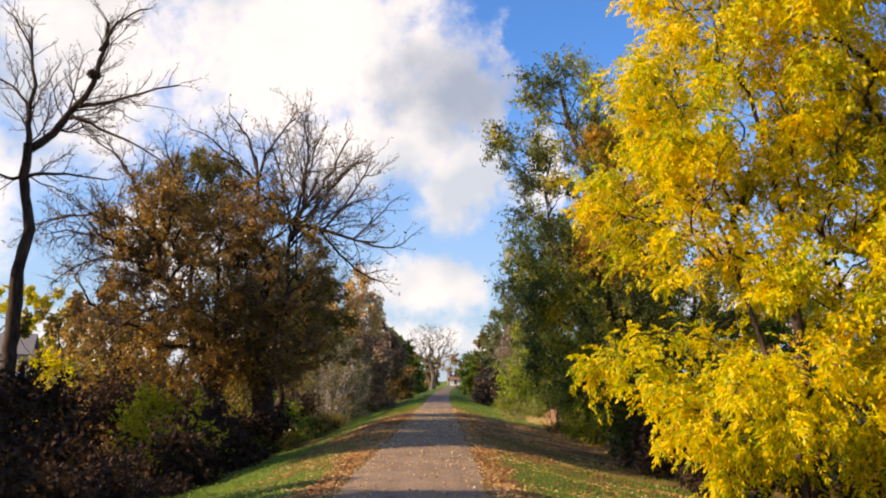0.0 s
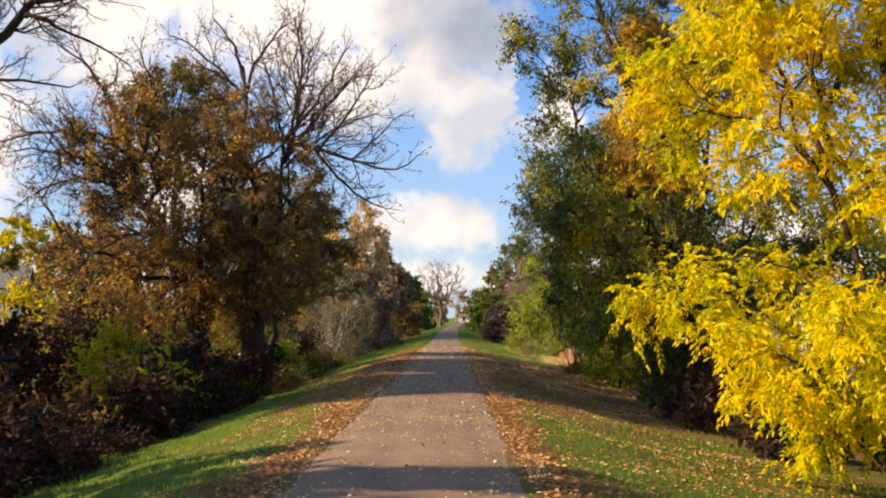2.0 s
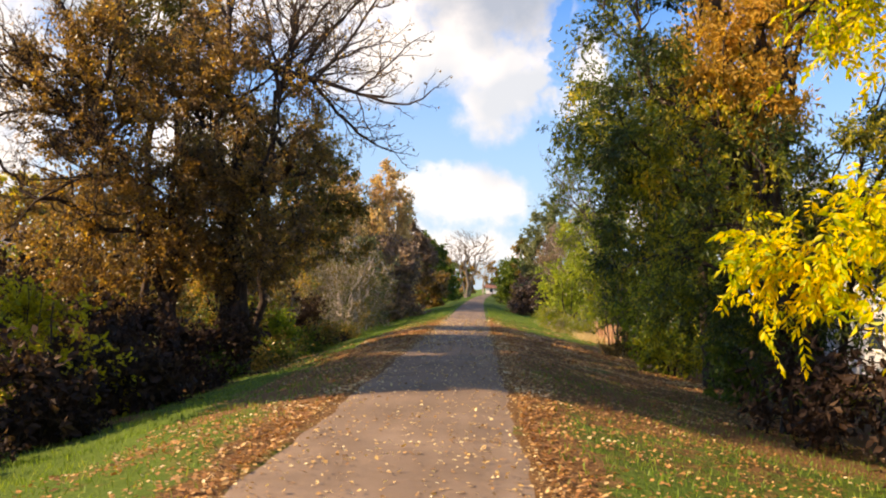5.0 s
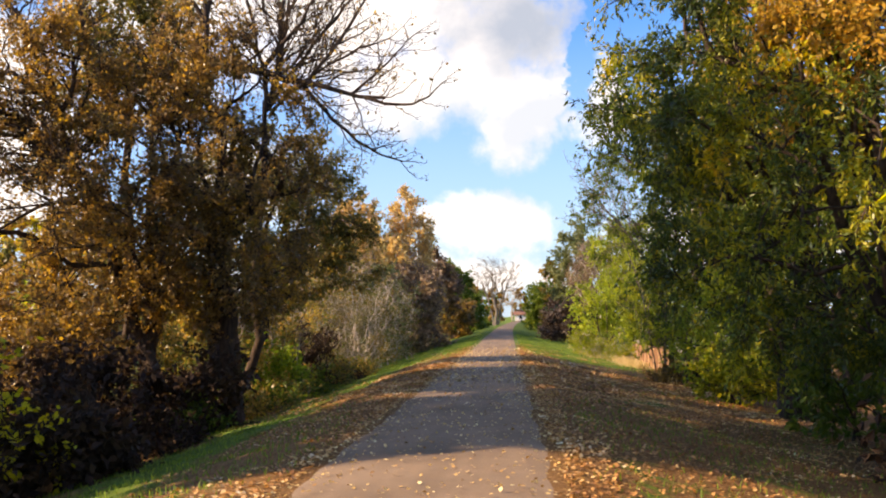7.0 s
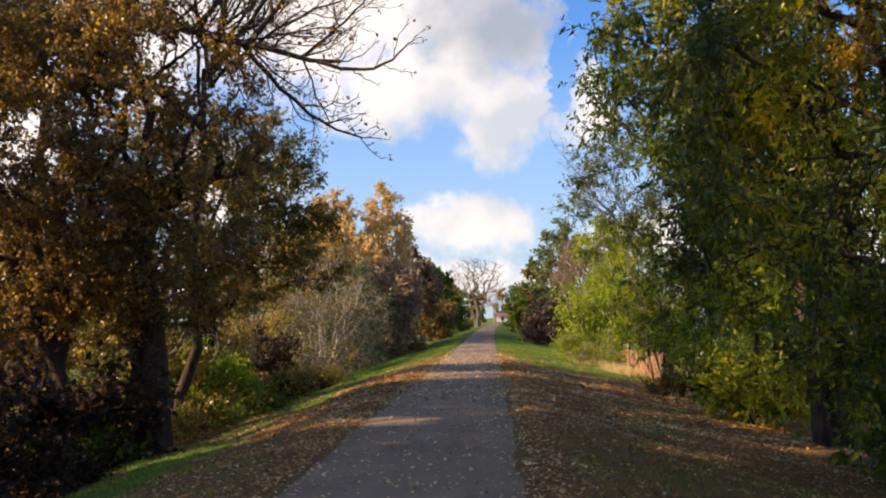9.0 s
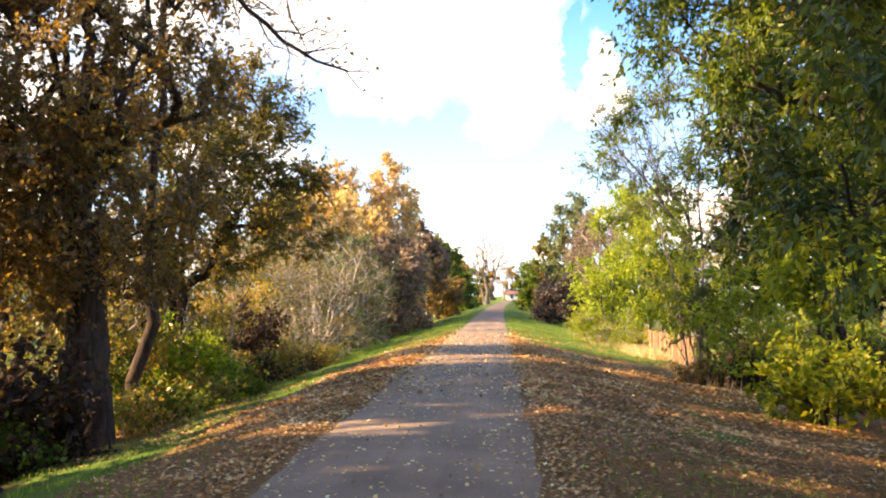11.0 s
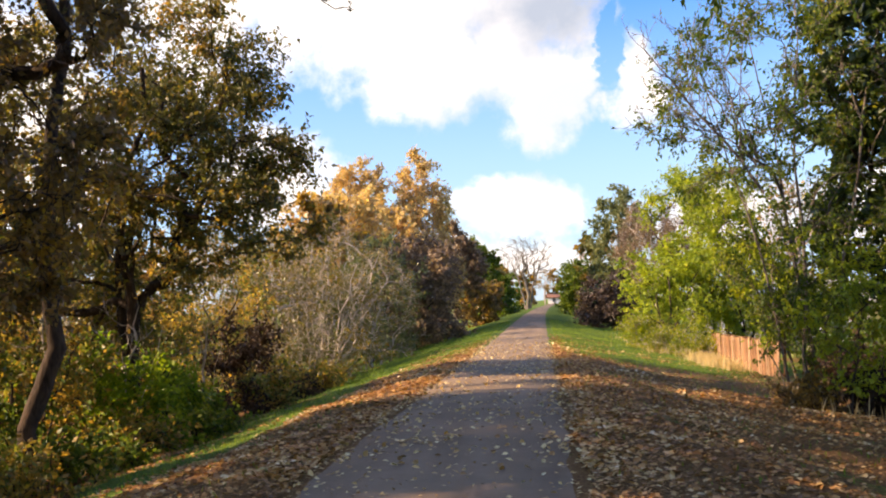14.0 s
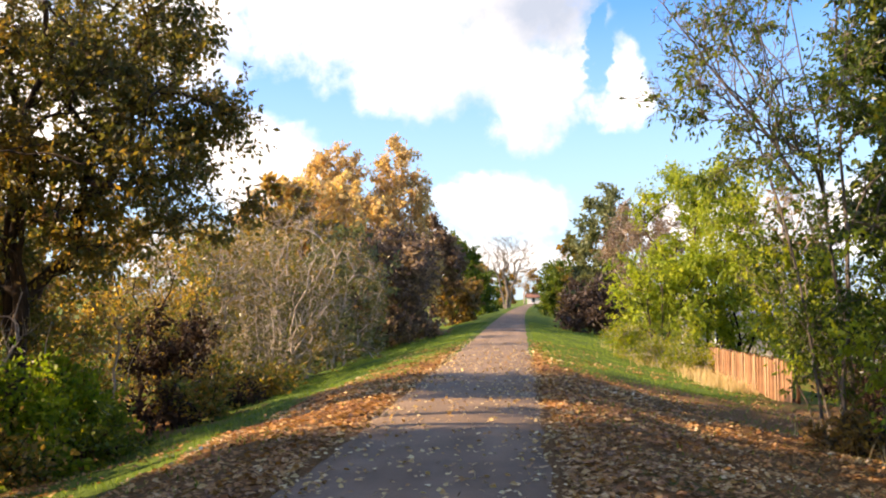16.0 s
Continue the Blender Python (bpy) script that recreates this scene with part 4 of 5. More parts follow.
# shrubs under them; the dark russet ones have deep shade in their colour
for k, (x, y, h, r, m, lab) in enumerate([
        (-8.7, 27.6, 4.2, 1.9, LEAF_MUSTARD, "shaded yellow-green shrub in the thicket"), (-8.6, 20.5, 2.5, 1.9, LEAF_SHADED_RUSSET, "low purple-brown thicket with deep shade in its colour"),
        (-11.5, 16.5, 4.0, 2.4, LEAF_SHADED_RUSSET, "low purple-brown thicket with deep shade in its colour"), (-12.5, 24, 4.8, 2.6, LEAF_SHADED_RUSSET, "low purple-brown thicket with deep shade in its colour"),
        (-8.6, 31.5, 2.6, 1.9, LEAF_SHADED_RUSSET, "brown undergrowth with deep shade in its colour"), (-13.8, 31.5, 4.9, 2.7, LEAF_SHADED_RUSSET, "brown undergrowth with deep shade in its colour"),
        (-11, 35.5, 4.0, 2.4, LEAF_SHADED_RUSSET, "brown undergrowth with deep shade in its colour"), (-8.0, 36, 2.4, 1.6, LEAF_SHADED_RUSSET, "brown undergrowth with deep shade in its colour"),
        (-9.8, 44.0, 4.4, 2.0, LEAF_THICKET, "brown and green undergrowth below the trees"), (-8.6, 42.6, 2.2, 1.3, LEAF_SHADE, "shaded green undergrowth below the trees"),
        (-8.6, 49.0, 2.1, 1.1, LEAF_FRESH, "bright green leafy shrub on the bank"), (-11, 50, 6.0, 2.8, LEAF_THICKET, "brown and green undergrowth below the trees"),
        (-8.9, 53.6, 3.2, 1.7, LEAF_SHADED_RUSSET, "rounded dark bush on the bank"), (-10.8, 57, 6.4, 2.8, LEAF_THICKET, "brown and green undergrowth below the trees"),
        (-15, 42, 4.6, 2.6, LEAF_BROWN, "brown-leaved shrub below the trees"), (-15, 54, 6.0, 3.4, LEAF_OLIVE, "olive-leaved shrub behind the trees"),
        (-16.9, 37.8, 6.8, 1.2, LEAF_YELLOW, "sunlit golden-yellow shrub below the trees"), (-14.9, 31.0, 4.7, 2.0, LEAF_SHADED_RUSSET, "brown undergrowth with deep shade in its colour"), (-17.6, 33.4, 5.0, 2.4, LEAF_SHADED_RUSSET, "brown undergrowth with deep shade in its colour"), (-8.6, 46.0, 2.6, 1.4, LEAF_FRESH, "green leafy undergrowth below the trees"),
        (-13.5, 19.5, 4.4, 2.6, LEAF_SHADED_RUSSET, "low purple-brown thicket with deep shade in its colour"), (-7.9, 24.6, 2.2, 1.5, LEAF_SHADED_RUSSET, "low purple-brown thicket with deep shade in its colour"), (-8.2, 15.8, 2.2, 1.6, LEAF_SHADED_RUSSET, "low purple-brown thicket with deep shade in its colour"), (-7.5, 28.8, 1.9, 1.3, LEAF_SHADED_RUSSET, "low purple-brown thicket with deep shade in its colour"), (-21, 49.5, 7.0, 2.4, LEAF_LIME, "sunlit yellow-green shrub near the house"),
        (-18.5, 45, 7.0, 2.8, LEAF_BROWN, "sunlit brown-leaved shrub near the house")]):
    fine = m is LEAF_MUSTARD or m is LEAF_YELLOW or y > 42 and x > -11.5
    shrub(lab, x, y, h, r, m, 40 + k, dens=1.6 if x < -12 and m is LEAF_SHADED_RUSSET else 0.95, leaf=(0.085, 0.05) if fine else (0.125, 0.072), leaf_n=10 if fine else 6)
# the first kind has the bank's shade worked into its brown
LOW = [(LEAF_SHADED_RUSSET, "low shade-darkened brown undergrowth at the bank's foot"), (LEAF_SHADE, "low green undergrowth at the bank's foot"), (LEAF_THICKET, "low brown and green undergrowth at the bank's foot")]
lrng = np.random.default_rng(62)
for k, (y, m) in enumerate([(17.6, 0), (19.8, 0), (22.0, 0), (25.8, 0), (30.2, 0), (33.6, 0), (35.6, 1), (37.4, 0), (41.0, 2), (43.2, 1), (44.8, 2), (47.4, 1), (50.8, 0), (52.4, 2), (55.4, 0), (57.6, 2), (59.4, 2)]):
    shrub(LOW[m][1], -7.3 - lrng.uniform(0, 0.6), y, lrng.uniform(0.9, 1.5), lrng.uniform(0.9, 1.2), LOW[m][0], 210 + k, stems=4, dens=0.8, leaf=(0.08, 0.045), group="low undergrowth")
for k, (x, y, h, r) in enumerate([(-7.8, 61.5, 6.2, 2.0), (-8.6, 66, 8.0, 2.7), (-8.0, 71.5, 7.4, 2.4), (-11.4, 63, 8.6, 2.9), (-12, 71, 9.0, 3.1)]):
    shrub("leafless grey-tan twiggy thicket", x, y, h, r, LEAF_OLIVE, 65 + k, stems=8, dens=1.7, leaf=(0.15, 0.08), leaf_n=3, bare=0.3, twig_mat=TWIG_TAN)
shrub("olive half-bare bush below the orange trees", -9.4, 79, 9.2, 3.0, LEAF_GREYGREEN, 171, leaf=(0.18, 0.09), bare=0.35)
tree("brown_tree", "half-bare tan-twigged tree behind the thicket", -13.5, 65, [(0, 0, 6.5, 0.3, 0), (0.3, 0, 6.0, 1.2, 0)], [(0, 0, 5.6, 3.0, 2.8, 1.9), (0, 0, 3.0, 3, 3, 1.8)], 170, LEAF_THICKET, TWIG_TAN, seed=174, twigs=4, leaf_n=5, leaf=(0.17, 0.1), bare=0.3, tip=0.008)
tree("brown_tree", "half-bare tan-twigged tree behind the thicket", -14.0, 75, [(0, 0, 7.0, 0.3, 0), (0.3, 0, 6.5, 1.2, 0)], [(0, 0, 6.2, 3.2, 3.0, 2.2), (0, 0, 3.2, 3, 3, 2.0)], 170, LEAF_THICKET, TWIG_TAN, seed=175, twigs=4, leaf_n=5, leaf=(0.18, 0.1), bare=0.3, tip=0.008)
shrub("russet bush at the trail's edge", -7.9, 86, 9.0, 2.9, LEAF_PURPLE, 172, dens=1.2, leaf=(0.2, 0.1))
shrub("dark purple-brown bush below the orange trees", -8.8, 93, 9.8, 3.4, LEAF_PURPLE, 173, dens=1.2, leaf=(0.22, 0.11))
tree("orange_tree", "tall orange-gold autumn tree", -15.4, 105, [(0, 0, 15.5, 0, 0), (0.4, 0, 14, 1.0, 0)], [(0, 0, 12.0, 3.6, 3.4, 5.6), (0, 0, 6, 3.8, 3, 4.6)], 360, LEAF_ORANGE, TWIG_TAN, seed=71, twigs=4, leaf_n=7, leaf=(0.28, 0.16), tip=0.012)
tree("orange_tree", "tall orange-brown autumn tree", -10.0, 106.5, [(0, 0, 15.5, 0, 0), (0.4, 0, 14, 0.6, 0)], [(0, 0, 12.0, 2.6, 3.0, 5.8), (0.4, 0, 6, 3.0, 3, 4.6)], 320, LEAF_ORANGE, TWIG_TAN, seed=72, twigs=4, leaf_n=7, leaf=(0.28, 0.16), tip=0.012)
tree("russet_tree", "dark russet tree behind the orange trees", -8.4, 118, [(0, 0, 10, 0, 0)], [(0, 0, 7.0, 3.2, 3.4, 4.6)], 140, LEAF_PURPLE, seed=73, twigs=4, leaf_n=7, leaf=(0.42, 0.22), tip=0.01)
tree("dark_green_tree", "dark green tree far along the trail", -8.2, 150, [(0, 0, 11, 0, 0)], [(0, 0, 8.0, 3.4, 4.0, 4.2), (0, 0, 4, 3.2, 4, 3.4)], 140, LEAF_SHADE, seed=74, twigs=4, leaf_n=7, leaf=(0.5, 0.28), tip=0.012)
shrub("orange-brown bush at the trail's edge", -6.8, 128, 6.0, 2.8, LEAF_BROWN, 75, leaf=(0.3, 0.15))
shrub("dark green bush far along the trail", -7.6, 185, 9.0, 4.0, LEAF_SHADE, 76, dens=0.9, leaf=(0.4, 0.2))
tree("bare_tree", "wide leafless tree at the end of the trail", -3.5, 280, [(0, 0, 17, -1, 0), (0.5, 0, 17, 5, 0), (-0.5, 0, 15, -4, 0)], [(0, 0, 15.0, 10, 7, 6.5)], 260, LEAF_BROWN, BARK_GREY, seed=77, twigs=4, twig_len=1.8, leaf_n=0, droop=-0.1, tip=0.03, girth=0.45)

# two trees outside the view, added to shade the trail and its east side
tree("woodland_tree", "unseen tall olive-leaved tree added to cast shade", -17.2, 22.8, [(0, 0, 19.5, -0.3, 0), (0.3, 0.2, 18, -0.8, 0.5)], [(-0.3, 0, 14.8, 3.0, 3.2, 5.2)], 180, LEAF_OLIVE, seed=85, twigs=4, leaf_n=8, leaf=(0.3, 0.18), tip=0.012, girth=0.26)
tree("woodland_tree", "unseen tall brown-leaved tree added to cast shade", -19.8, 27.0, [(0, 0, 20, -0.3, 0), (0.3, 0.2, 18.5, -0.8, 0.5)], [(-0.2, 0, 14.8, 3.8, 4.2, 5.8), (-0.6, 4.4, 13.8, 3.0, 2.6, 3.2)], 290, LEAF_BROWN, seed=86, twigs=4, leaf_n=8, leaf=(0.34, 0.2), tip=0.012, girth=0.26)
tree("woodland_tree", "russet woodland tree with thin crown", -17.5, 47.5, [(0, 0, 9.2, -0.4, 0)], [(0, 0, 6.6, 3.0, 3.0, 3.8), (0, 0, 3.0, 2.8, 2.8, 2.2)], 130, LEAF_BROWN, seed=87, twigs=4, leaf_n=7, leaf=(0.2, 0.12), tip=0.01)
tree("woodland_tree", "golden-olive tree standing behind a house", -55.5, 111, [(0, 0, 16.0, 0.4, 0), (0.3, 0.2, 15, -1, 0)], [(1.5, 0, 12.4, 7.0, 5.0, 4.4), (2, 0, 7.4, 7.4, 5, 3.2)], 220, LEAF_MUSTARD, seed=88, twigs=4, leaf_n=9, leaf=(0.34, 0.2), tip=0.014)
# woodland trees, a few kinds set out again and again
GENERIC = [
    tree("woodland_tree", "leafy brown and olive woodland tree", -34, 76, [(0, 0, 10, 0.4, 0), (0.3, 0.2, 9, -1, 0)], [(0, 0, 7.4, 3.8, 3.8, 4.2), (0, 0, 3.4, 3.4, 3.4, 2.6)], 34, LEAF_OLIVE, seed=81, twigs=3, leaf_n=8, leaf=(0.6, 0.36), tip=0.012),
    tree("woodland_tree", "russet woodland tree with thin crown", -27, 77, [(0, 0, 10, -0.4, 0)], [(0, 0, 7.2, 3.4, 3.4, 4.4), (0, 0, 3.2, 3, 3, 2.4)], 34, LEAF_BROWN, seed=82, twigs=3, leaf_n=8, leaf=(0.6, 0.36), tip=0.012),
    tree("woodland_tree", "dark green woodland tree", 22, 58, [(0, 0, 9, 0.2, 0)], [(0, 0, 6.6, 3.4, 3.4, 4.0), (0, 0, 3.0, 3.2, 3.2, 2.4)], 34, LEAF_SHADE, seed=83, twigs=3, leaf_n=8, leaf=(0.6, 0.36), tip=0.012),
    tree("woodland_tree", "leafless woodland tree with tan twigs", 18, 92, [(0, 0, 10, 0.2, 0), (0.2, 0, 9, 1, 0)], [(0, 0, 7.6, 3.6, 3.6, 4.4)], 34, LEAF_BROWN, TWIG_TAN, seed=84, twigs=5, twig_len=1.3, leaf_n=1, leaf=(0.4, 0.2), tip=0.02),
    tree("woodland_tree", "orange-gold woodland tree with a full crown", -13.0, 97.5, [(0, 0, 11.5, -0.4, 0)], [(0, 0, 8.4, 3.8, 3.8, 4.8), (0, 0, 3.6, 3.4, 3.4, 2.8)], 90, LEAF_ORANGE, TWIG_TAN, seed=89, twigs=3, leaf_n=6, leaf=(0.42, 0.25), tip=0.012)]
rng = np.random.default_rng(5)
SPOTS = []
for y in (36, 48, 58, 70, 84, 98, 112):
    SPOTS.append((-26 - rng.uniform(0, 7) - (9 if 40 < y < 64 else 0), y + rng.uniform(-3, 3), (0, 1, 0, 3, 1)[int(rng.integers(5))], rng.uniform(0.75, 1.1)))
for y in (28, 38, 52, 66, 84, 100, 122):
    SPOTS.append((19 + rng.uniform(0, 12), y + rng.uniform(-3, 3), (2, 0, 3, 2)[int(rng.integers(4))], rng.uniform(0.7, 1.05)))
for y in (132, 160, 172, 200, 215, 235, 255):
    SPOTS.append((-10 - rng.uniform(0, 3), y, int(rng.integers(4)), rng.uniform(0.8, 1.1)))
    SPOTS.append((6.6 + rng.uniform(0, 3) + (y - 130) * 0.02, y + 5, int(rng.integers(4)), rng.uniform(0.7, 1.0)))
for x in range(-78, 90, 12):
    SPOTS.append((x + rng.uniform(-3, 3), 318 + rng.uniform(-14, 14), (1, 0, 3, 2, 1)[int(rng.integers(5))], rng.uniform(1.0, 1.5)))
# copies west of the trail between y 9 and 26: unseen, placed for shade
SPOTS += [(-17.8, 25.5, 0, 1.0), (-14, 9.5, 0, 1.05), (-22.5, 25.2, 0, 1.65), (15.5, 18, 2, 0.9), (18, 26, 0, 1.0), (21, 13, 3, 1.0), (-20.5, 24.2, 0, 1.35), (-3.5, 303, 1, 1.1), (1.5, 298, 3, 1.0), (11.5, 300, 0, 1.0), (-15.5, 15, 1, 0.75), (-12.6, 101.0, 4, 0.9), (-12, 113, 0, 1.0), (-11.5, 124, 3, 1.1), (-12, 141, 0, 1.05), (-17.5, 97, 4, 1.05), (-8.5, 168, 1, 0.9), (-8.8, 205, 0, 1.0), (-9, 240, 1, 1.0), (6.2, 170, 2, 0.8), (-13.5, 80, 1, 0.95), (-13.2, 85, 1, 0.98), (-13.6, 89, 4, 0.98), (-14.5, 93, 4, 1.04), (-16, -4, 1, 1.1), (-12, -16, 0, 1.1), (12, -6, 2, 1.1), (14, 5, 0, 1.0), (10, -20, 1, 1.2)]
for x, y, k, s in SPOTS:
    copy_thing(GENERIC[k], pose(x, y, float(land(x, y)) - 0.2, 0, 0, rng.uniform(0, 360)) @ Matrix.Diagonal((s, s, s, 1)))

# ---- leaf fall and grass ----
FALLEN = leaf_material("leaf_fallen", [(0.0, (0.095, 0.04, 0.017)), (0.32, (0.27, 0.118, 0.036)), (0.60, (0.48, 0.243, 0.08)), (0.82, (0.66, 0.45, 0.21)), (1.0, (0.86, 0.74, 0.54))], 0.2, 0.5, 0.35)
FALLEN_PALE = leaf_material("leaf_fallen_pale", [(0.0, (0.22, 0.11, 0.04)), (0.35, (0.42, 0.24, 0.08)), (0.7, (0.62, 0.42, 0.16)), (1.0, (0.80, 0.68, 0.40))], 0.15, 0.4, 0.45, single=0.9, clump=0.4)
GRASS = leaf_material("grass_blade", [(0.0, (0.065, 0.115, 0.016)), (0.5, (0.15, 0.24, 0.032)), (0.85, (0.26, 0.33, 0.055)), (1.0, (0.42, 0.38, 0.13))], 0.4, 0.5, 0.2)
DRY = leaf_material("grass_dry", [(0.0, (0.34, 0.24, 0.12)), (0.6, (0.58, 0.44, 0.24)), (1.0, (0.72, 0.58, 0.36))], 0.35, 0.6, 0.2)


def patchy(x, y, k):
    return (np.sin(x * 0.9 + y * 0.43 + k) + np.sin(y * 0.71 - x * 0.6 + 2 * k) + 0.7 * np.sin(x * 2.3 + y * 1.7 + 3 * k) + 0.6 * np.sin(y * 2.9 - x * 1.9 + k)) / 3.3


def top_of(x, y):
    """Height of the walked surface, trail or ground."""
    u = (x - bend(y) - PATH_L) / (PATH_R - PATH_L)
    on = (u > 0.0) & (u < 1.0)
    return land(x, y) + np.where(on, 0.014 + 0.03 * (1 - (2 * np.clip(u, 0, 1) - 1) ** 2), 0.0)


def fallen_leaves(count, seed, on_trail, mat, name):
    """Leaves lying on the verges, thickest along the asphalt's edges, or strewn over the trail itself."""
    rng = np.random.default_rng(seed)
    x = rng.uniform(-2.1, 1.1, count * 4) if on_trail else rng.uniform(-7.0, 7.5, count * 5)
    y = 9 + 62 * rng.uniform(0, 1, len(x)) ** 1.15
    off = np.maximum(x - PATH_R, PATH_L - x) + 0.10 * patchy(x * 2.2, y * 1.6, 5.0)
    if on_trail:
        drift = np.exp(off / 0.22) + 0.5 * np.clip(patchy(x * 1.3, y * 0.9, 7.0), 0, 1) ** 2
        dens = np.where(off < 0.02, 0.20 + 0.9 * drift, 0)
    else:
        dens = np.where(off < -0.02, 0, 0.22 + 0.95 * np.exp(-(np.abs(off) / 0.36) ** 2) + 0.40 * np.exp(-((y - 41) / 11) ** 4) - 0.2 * ((x > 3.2) & (y > 36)) - 0.55 * (x < -4.3) - 0.06 * ((x < -2.7) & (y < 28)))
        dens = dens + 0.35 * patchy(x, y, 2.0) * (off > 0)
    dens = dens * np.where(y > 57, np.exp(-((y - 57) / 6) ** 2) * 0.9 + 0.1, 1.0)
    keep = np.where(rng.uniform(size=len(x)) < dens * 0.75)[0][:count]
    x, y = x[keep], y[keep]
    P = np.stack([x, y, top_of(x, y) + rng.uniform(0.004, 0.03, len(x))], 1)
    D = np.stack([rng.normal(size=len(x)), rng.normal(size=len(x)), rng.normal(0, 0.22, len(x))], 1)
    D = unit(D)
    s = unit(np.cross(D, np.stack([rng.normal(0, 0.35, len(x)), rng.normal(0, 0.35, len(x)), np.ones(len(x))], 1)))
    up = np.cross(s, D)
    L = ((0.044 if on_trail else 0.053) * np.where(y > 36, 1.45, 1.0) * rng.uniform(0.6, 1.3, len(x)))[:, None]
    V = np.zeros((len(x), 6, 3))
    V[:, 0] = P - D * L * 0.5
    V[:, 1] = P - D * L * 0.05 + s * L * 0.42 + up * L * 0.12
    V[:, 2] = P + D * L * 0.28 + s * L * 0.26 + up * L * 0.11
    V[:, 3] = P + D * L * 0.55 + up * L * 0.06
    V[:, 4] = P + D * L * 0.28 - s * L * 0.26 + up * L * 0.11
    V[:, 5] = P - D * L * 0.05 - s * L * 0.42 + up * L * 0.12
    base = (np.arange(len(x)) * 6)[:, None]
    q = np.concatenate([base + np.array([[0, 1, 2, 3]]), base + np.array([[0, 3, 4, 5]])])
    return mesh_np(name, V.reshape(-1, 3), [q], mat)


def blades(name, x, y, height, width, mat, rng, lean=0.35):
    n = len(x)
    z = land(x, y) - 0.01
    a = rng.uniform(0, 6.28, n)
    s = np.stack([np.cos(a), np.sin(a), np.zeros(n)], 1) * width * 0.5
    P = np.stack([x, y, z], 1)
    h = height * rng.uniform(0.5, 1.3, n)
    T = P + np.stack([rng.normal(0, lean, n) * h, rng.normal(0, lean, n) * h, h], 1)
    M = P * 0.5 + T * 0.5 + np.stack([np.zeros(n), np.zeros(n), h * 0.12], 1)
    V = np.stack([P - s, P + s, M + s * 0.8, T, M - s * 0.8], 1)
    base = (np.arange(n) * 5)[:, None]
    return mesh_np(name, V.reshape(-1, 3), [base + np.array([[0, 1, 2, 4]]), base + np.array([[4, 2, 3]])], mat)


tagged(new("leaf_litter", fallen_leaves(70000, 3, False, FALLEN, "leaf_litter")), "fallen brown and tan autumn leaves", "fallen leaves", kind="stuff")
tagged(new("strewn_leaves", fallen_leaves(8000, 33, True, FALLEN_PALE, "strewn_leaves")), "pale yellow and tan leaves strewn over the trail", "fallen leaves", kind="stuff")
rng = np.random.default_rng(8)
gx, gy = rng.uniform(-7.5, 7.5, 300000), 8 + 90 * rng.uniform(0, 1, 300000) ** 1.2
goff = np.maximum(gx - PATH_R - bend(gy), PATH_L + bend(gy) - gx)
gk = (goff > 0.12) & (rng.uniform(size=len(gx)) < np.clip(0.5 - 0.45 * patchy(gx, gy, 2.0) + np.where(gy > 56, 0.35, 0) - 0.5 * np.exp(-((gy - 42) / 12) ** 4) + 0.4 * (gx < -4.4) - 0.5 * np.exp(-(goff / 0.5) ** 2) * (gy < 56), 0.03, 0.95) * 0.7)
gx, gy = gx[gk][:56000], gy[gk][:56000]
tagged(new("grass", blades("grass", gx, gy, 0.085, 0.014, GRASS, rng)), "short green grass on the trail verges", "grass", kind="stuff")
dx = np.concatenate([rng.normal(6.9, 0.35, 1500), rng.normal(5.8, 0.6, 450), rng.normal(6.7, 0.4, 60)])
dy = np.concatenate([rng.uniform(59, 68, 1500), rng.uniform(66, 78, 450), rng.uniform(45.5, 51, 60)])
tagged(new("dry_grass", blades("dry_grass", dx, dy, 0.42, 0.02, DRY, rng, 0.28)), "tall dry straw-coloured grass at the bank's foot", "grass", kind="stuff")


# ---- fence ----
def wood_material(name, dark, light):
    m, t, o = material(name)
    c = object_coord(t)
    mp = t.nodes.new("ShaderNodeMapping")
    mp.inputs["Scale"].default_value = (14, 14, 1.2)
    link(t, c, mp.inputs[0])
    grain = noise_node(t, mp.outputs[0], 2.0, 6, 0.7, 0.5)
    stain = noise_node(t, c, 1.7, 4)
    info = t.nodes.new("ShaderNodeObjectInfo")
    f = math_node(t, "ADD", math_node(t, "ADD", math_node(t, "MULTIPLY", grain, 0.5), math_node(t, "MULTIPLY", stain, 0.3)), math_node(t, "MULTIPLY", info.outputs["Random"], 0.2))
    principled(t, o, ramp_node(t, f, [(0.3, dark), (0.7, light)]), 0.85, grain, 0.4, 0.01, spec=0.2)
    return m


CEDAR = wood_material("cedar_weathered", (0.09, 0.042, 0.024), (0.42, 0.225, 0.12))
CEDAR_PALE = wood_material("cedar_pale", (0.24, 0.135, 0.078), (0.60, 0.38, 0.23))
# darkened cedar: gap shade put into the colour, also the cap's own tone
CEDAR_DARK_SHADED = wood_material("cedar_shaded", (0.05, 0.025, 0.015), (0.14, 0.07, 0.035))
fence = new("board_fence")
fence.matrix_basis = pose(8.08, 57.3, -1.25, 0, 0, 2.8)
tagged(fence, "weathered reddish cedar fence in panels with pale battens", "fence")
frng = np.random.default_rng(4)
board = part("board", box_bm((0.022, 0.185, 1.26), (0, 0, 0.67), 0.006), CEDAR, fence).data
# recessed boards take a shade-dark colour where the fence has shadowed gaps
gap = part("board", box_bm((0.020, 0.14, 1.22), (0, 0, 0.65), 0.005), CEDAR_DARK_SHADED, fence, "recessed board darkened as a shadowed gap").data
batten = part("batten", box_bm((0.035, 0.10, 1.32), (0, 0, 0.69), 0.008), CEDAR_PALE, fence, "pale upright batten").data


